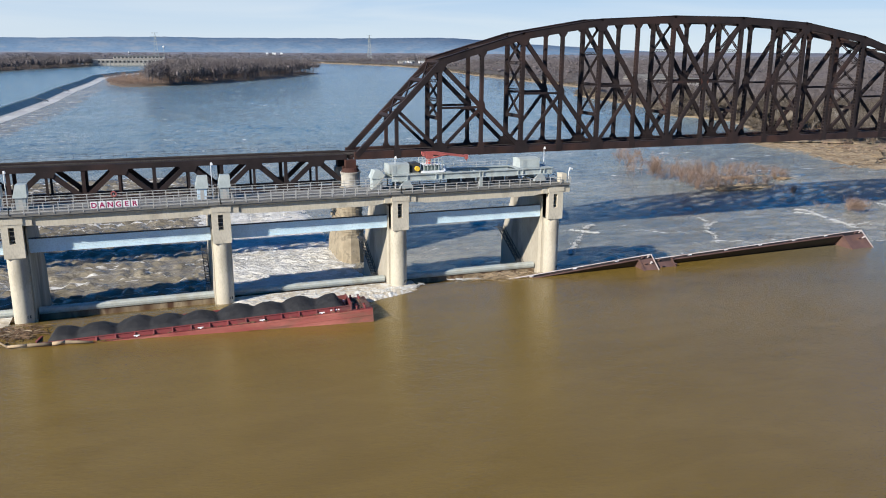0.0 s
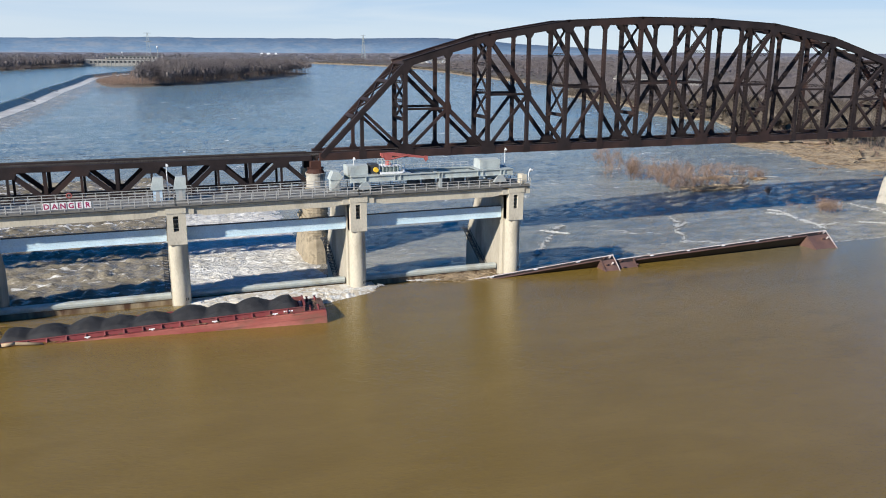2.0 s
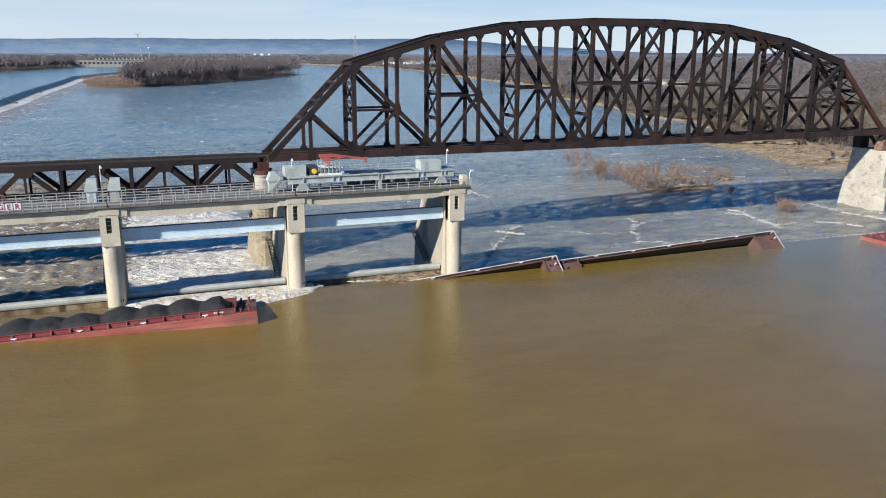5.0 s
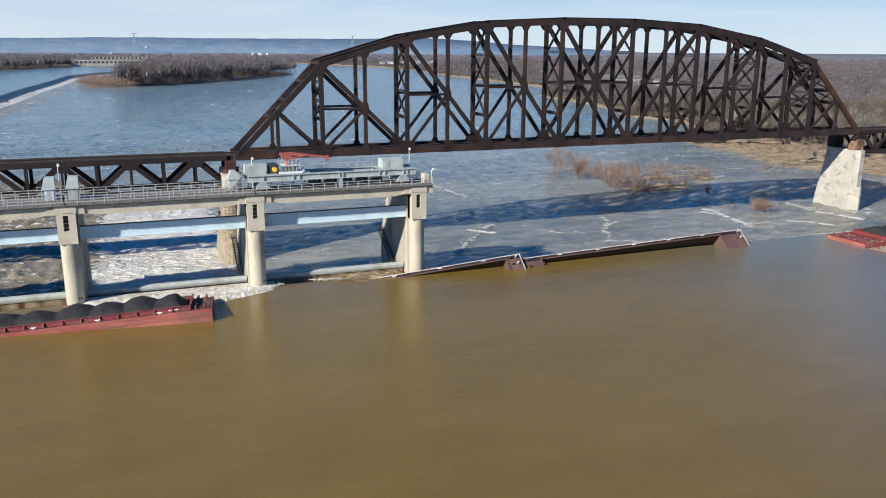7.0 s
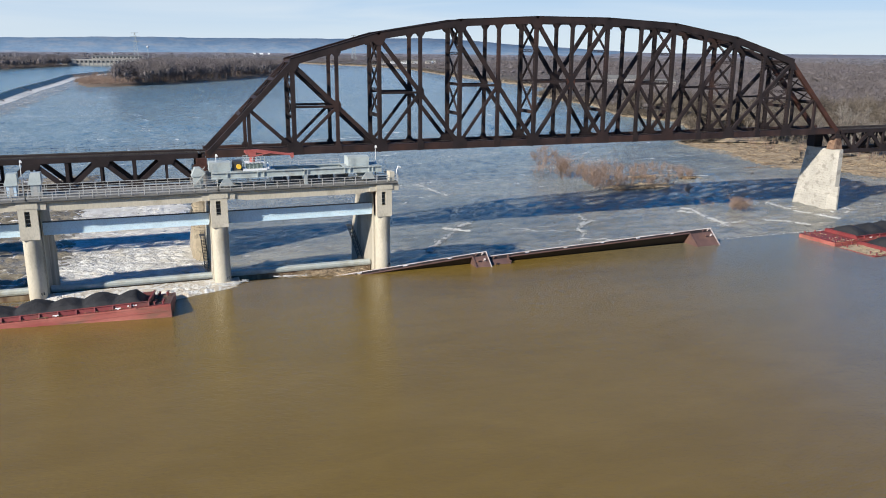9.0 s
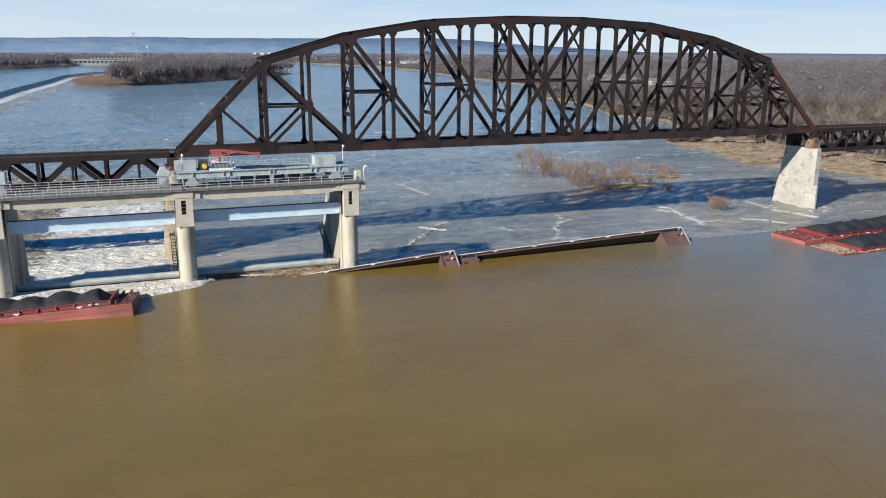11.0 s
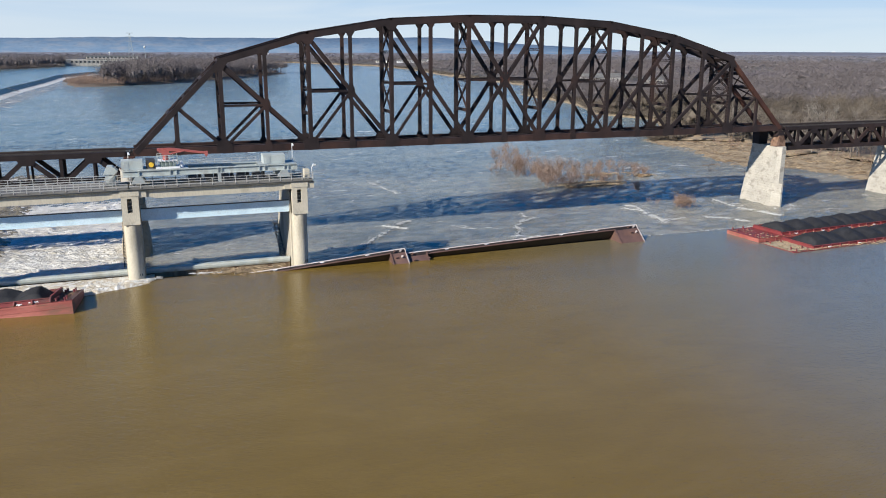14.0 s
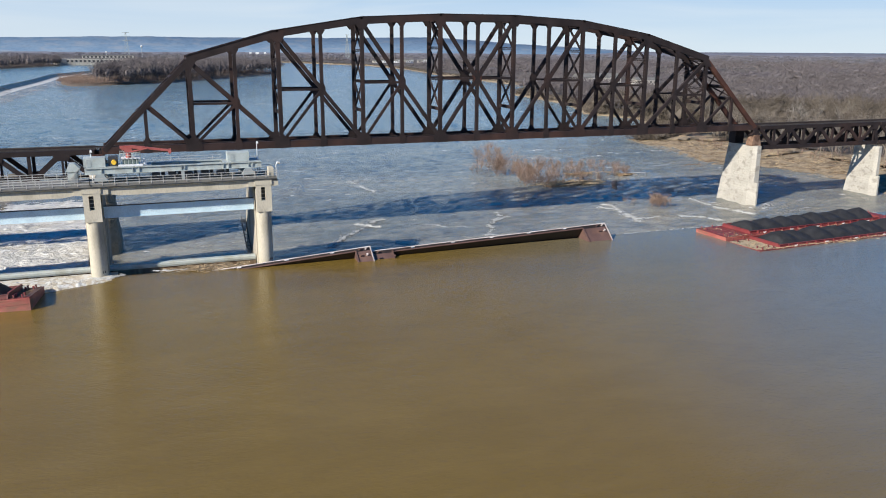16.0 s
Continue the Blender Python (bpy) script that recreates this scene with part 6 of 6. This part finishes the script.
pts = [(-22.8, 132.2, 0.25), (-20.8, 129.9, -0.2), (-18, 129.7, -0.2), (-14.5, 129.2, -0.2), (-12.6, 129.4, -0.2), (-8.6, 128.6, -0.45)]
for a, b, ra, rb in zip(pts, pts[1:], (0.12, 0.2, 0.26, 0.3, 0.28), (0.2, 0.26, 0.3, 0.28, 0.22)):
    log.tube(a, b, ra, rb, 8)
solo("drift_log", log, M_LOG, "long bleached bent log against the barge", "log", smooth=True)


def foam(name, path, width, count, seed, label, z=RIVER):
    """Flecks of foam drawn out along a line of current."""
    r = random.Random(seed)
    mb = Build()
    for _ in range(int(count * 2.6)):
        t = r.random() * (len(path) - 1)
        if noise.noise(Vector((t * 4.0, seed * 3.1, 0.5))) < -0.25:
            continue
        k = min(int(t), len(path) - 2)
        f = t - k
        x = path[k][0] + (path[k + 1][0] - path[k][0]) * f
        y = path[k][1] + (path[k + 1][1] - path[k][1]) * f
        o = r.gauss(0, width * 1.9) * r.random() ** 1.6
        a0 = math.atan2(path[k + 1][1] - path[k][1], path[k + 1][0] - path[k][0])
        x, y = x - math.sin(a0) * o + 0.25 * math.sin(t * 5 + seed), y + math.cos(a0) * o
        s = r.uniform(0.03, 0.16) if r.random() < 0.85 else r.uniform(0.16, 0.26)
        m = 7
        pts = []
        for j in range(m):
            a = 2 * math.pi * j / m
            q = s * r.uniform(0.5, 1.3)
            u, w = q * 2.4 * math.cos(a), q * 0.6 * math.sin(a)
            pts.append((x + u * math.cos(a0) - w * math.sin(a0), y + u * math.sin(a0) + w * math.cos(a0), z + 0.12))
        mb.add([(x, y, z + 0.16), *pts], [(0, j + 1, (j + 1) % m + 1) for j in range(m)])
    return solo(name, mb, M_FOAM, label, "foam", kind="stuff")


FOAM_LABEL = "pale foam line drifting on the current"
foam("foam_line", [(97.9, 169.1), (101.3, 173.5), (105.0, 178.9), (108.5, 182.5), (112.3, 187.8), (115.9, 193.5), (118.5, 195.8), (121.9, 197.1)], 0.45, 1100, 1, FOAM_LABEL)
foam("foam_line", [(111, 193), (113.8, 190.3), (115.3, 188.3), (116.8, 186.3)], 0.5, 260, 8, FOAM_LABEL)
foam("foam_line", [(157.0, 197.4), (155.1, 189.3), (150.9, 184.8)], 0.45, 260, 2, FOAM_LABEL)
foam("foam_line", [(158, 189), (153, 186), (150, 183), (147.1, 179.8), (145.6, 173.5), (139.7, 166.3)], 0.45, 480, 9, FOAM_LABEL)
foam("foam_line", [(193.8, 197.4), (196.0, 193.7), (193.3, 182.4), (191.0, 173.7), (194.2, 172.6), (203.9, 174.5), (212.0, 169.1), (215.0, 163.1)], 0.6, 800, 3, FOAM_LABEL)
foam("foam_line", [(191.1, 193.4), (193.4, 187.0), (192.9, 179.0), (190.5, 169.0)], 1.1, 420, 41, FOAM_LABEL)
foam("foam_line", [(228.1, 196.3), (226.0, 181.6), (228.6, 173.2), (230.8, 166.2)], 1.0, 420, 42, FOAM_LABEL)
foam("foam_line", [(127.4, 265.9), (128.8, 252.6), (130.1, 240.2)], 0.8, 200, 43, FOAM_LABEL)
for k, pts in enumerate((((-72, 512), (-45, 495), (-30, 486)), ((-60, 440), (-40, 438), (-20, 452)), ((-6, 570), (14, 590), (34, 616)), ((-66, 470), (-50, 462), (-36, 470)))):
    foam("foam_line", list(pts), 7.0, 150, 50 + k, "broken pale crests on a muddy streak")
foam("foam_line", [(236, 176), (239, 173), (244, 176), (247, 181)], 1.0, 220, 4, "foam swirling round the stone pier")
foam("foam_line", [(236, 252), (243, 251), (247, 250)], 0.6, 90, 5, FOAM_LABEL)
foam("foam_line", [(150, 215), (170, 218), (185, 212)], 1.5, 120, 6, FOAM_LABEL)
foam("foam_line", [(90, 250), (110, 262), (140, 270)], 3.5, 200, 7, FOAM_LABEL)
foam("foam_line", [(162, 141.2), (190, 141.3), (236, 141.5)], 0.10, 150, 40, "thin pale line where the water spills over", POOL - 0.05)
rr = random.Random(3)
for k in range(10):
    x, y = rr.uniform(-60, 260), rr.uniform(260, 700)
    foam("foam_line", [(x, y), (x + rr.uniform(10, 40), y + rr.uniform(-10, 10)), (x + rr.uniform(50, 80), y + rr.uniform(-25, 25))], 4.0, 130, 10 + k, "scattered whitecaps on the river")
rough_water("churning_water", 14.0, 49.4, 131.0, 146.0, POOL + 0.14, 0.3, 1.1, M_FOAMY, "white water boiling between barge and sill", 8, (35.0, 132.8, 0.42))
rough_water("churning_water", -62, -22.2, 134, 147.2, POOL + 0.1, 0.4, 1.0, M_FOAMY, "white water rushing past the pier", 12)
foam("foam_line", [(44.2, 141.6), (46.2, 140.6), (48.5, 141.2), (50.5, 142.6)], 0.35, 240, 31, "foam collar round the dam pier", POOL)
foam("foam_line", [(56, 143.4), (60, 142.6), (63, 142.4)], 0.35, 120, 32, "foam along the sill", POOL)

# ---- far buildings ----
def shed(x, y, w, d, h, mat, roof, label):
    b = thing("building", (x, y, RIVER + 2.9), label, "building", "far buildings")
    part("wall", Build().box(x - w / 2, x + w / 2, y - d / 2, y + d / 2, RIVER + 1, RIVER + 2.9 + h), mat, b)
    part("roof", Build().prism([(y - d / 2 - 0.5, RIVER + 2.9 + h), (y + d / 2 + 0.5, RIVER + 2.9 + h), (y, RIVER + 2.9 + h * 1.5)], "x", x - w / 2 - 0.5, x + w / 2 + 0.5), roof, b)
    for k in range(max(2, int(w / 6))):
        u = x - w / 2 + (k + 0.35) * w / max(2, int(w / 6))
        part("window", Build().box(u, u + 1.8, y - d / 2 - 0.06, y - d / 2, RIVER + 2.9 + h * 0.35, RIVER + 2.9 + h * 0.75), M_DARK, b)


shed(612, 905, 62, 20, 9, M_BRICK, M_DECK, "long tan riverside building")
shed(668, 880, 30, 14, 6, M_BRICK, M_DECK, "tan riverside building among bare trees")
for k in range(12):
    rx = random.Random(200 + k)
    shed(690 + 14.5 * k + rx.uniform(-4, 4), 2262 + rx.uniform(-14, 30), rx.uniform(9, 15), 10, rx.uniform(5, 8), M_WHITEP if k % 3 else M_BRICK, M_DECK, "small pale house on the far shore")
# long pale works in the distance
for x, y, w, h in ((3490, 3400, 26, 13), (3532, 3400, 16, 17), (3572, 3400, 34, 12)):
    shed(x, y, w, 20, h, M_WHITEP, M_WHITEP, "white industrial building above the far woods")
for x, w in ((572, 9), (606, 15), (643, 8)):
    shed(x, 4180, w, 20, 8.5, M_WHITEP, M_WHITEP, "white building at the foot of the hills")


def water_tank(x, y, z, r):
    w = thing("water_tower", (x, y, 0), "white globe water tower on a stem", "water tower", "water towers")
    mb = Build()
    n, m = 16, 9
    mb.loft([[(x + r * math.sin(math.pi * (j + 0.02) / m) * math.cos(2 * math.pi * i / n), y + r * math.sin(math.pi * (j + 0.02) / m) * math.sin(2 * math.pi * i / n), z - r * math.cos(math.pi * j / m)) for i in range(n)] for j in range(m + 1)])
    part("globe", mb, M_WHITEP, w, smooth=True)
    part("stem", Build().tube((x, y, -2), (x, y, z), 0.8, 0.6, 10), M_GREY, w)


water_tank(60, 3000, 39, 3.8)
water_tank(-54, 3000, 20, 2.6)
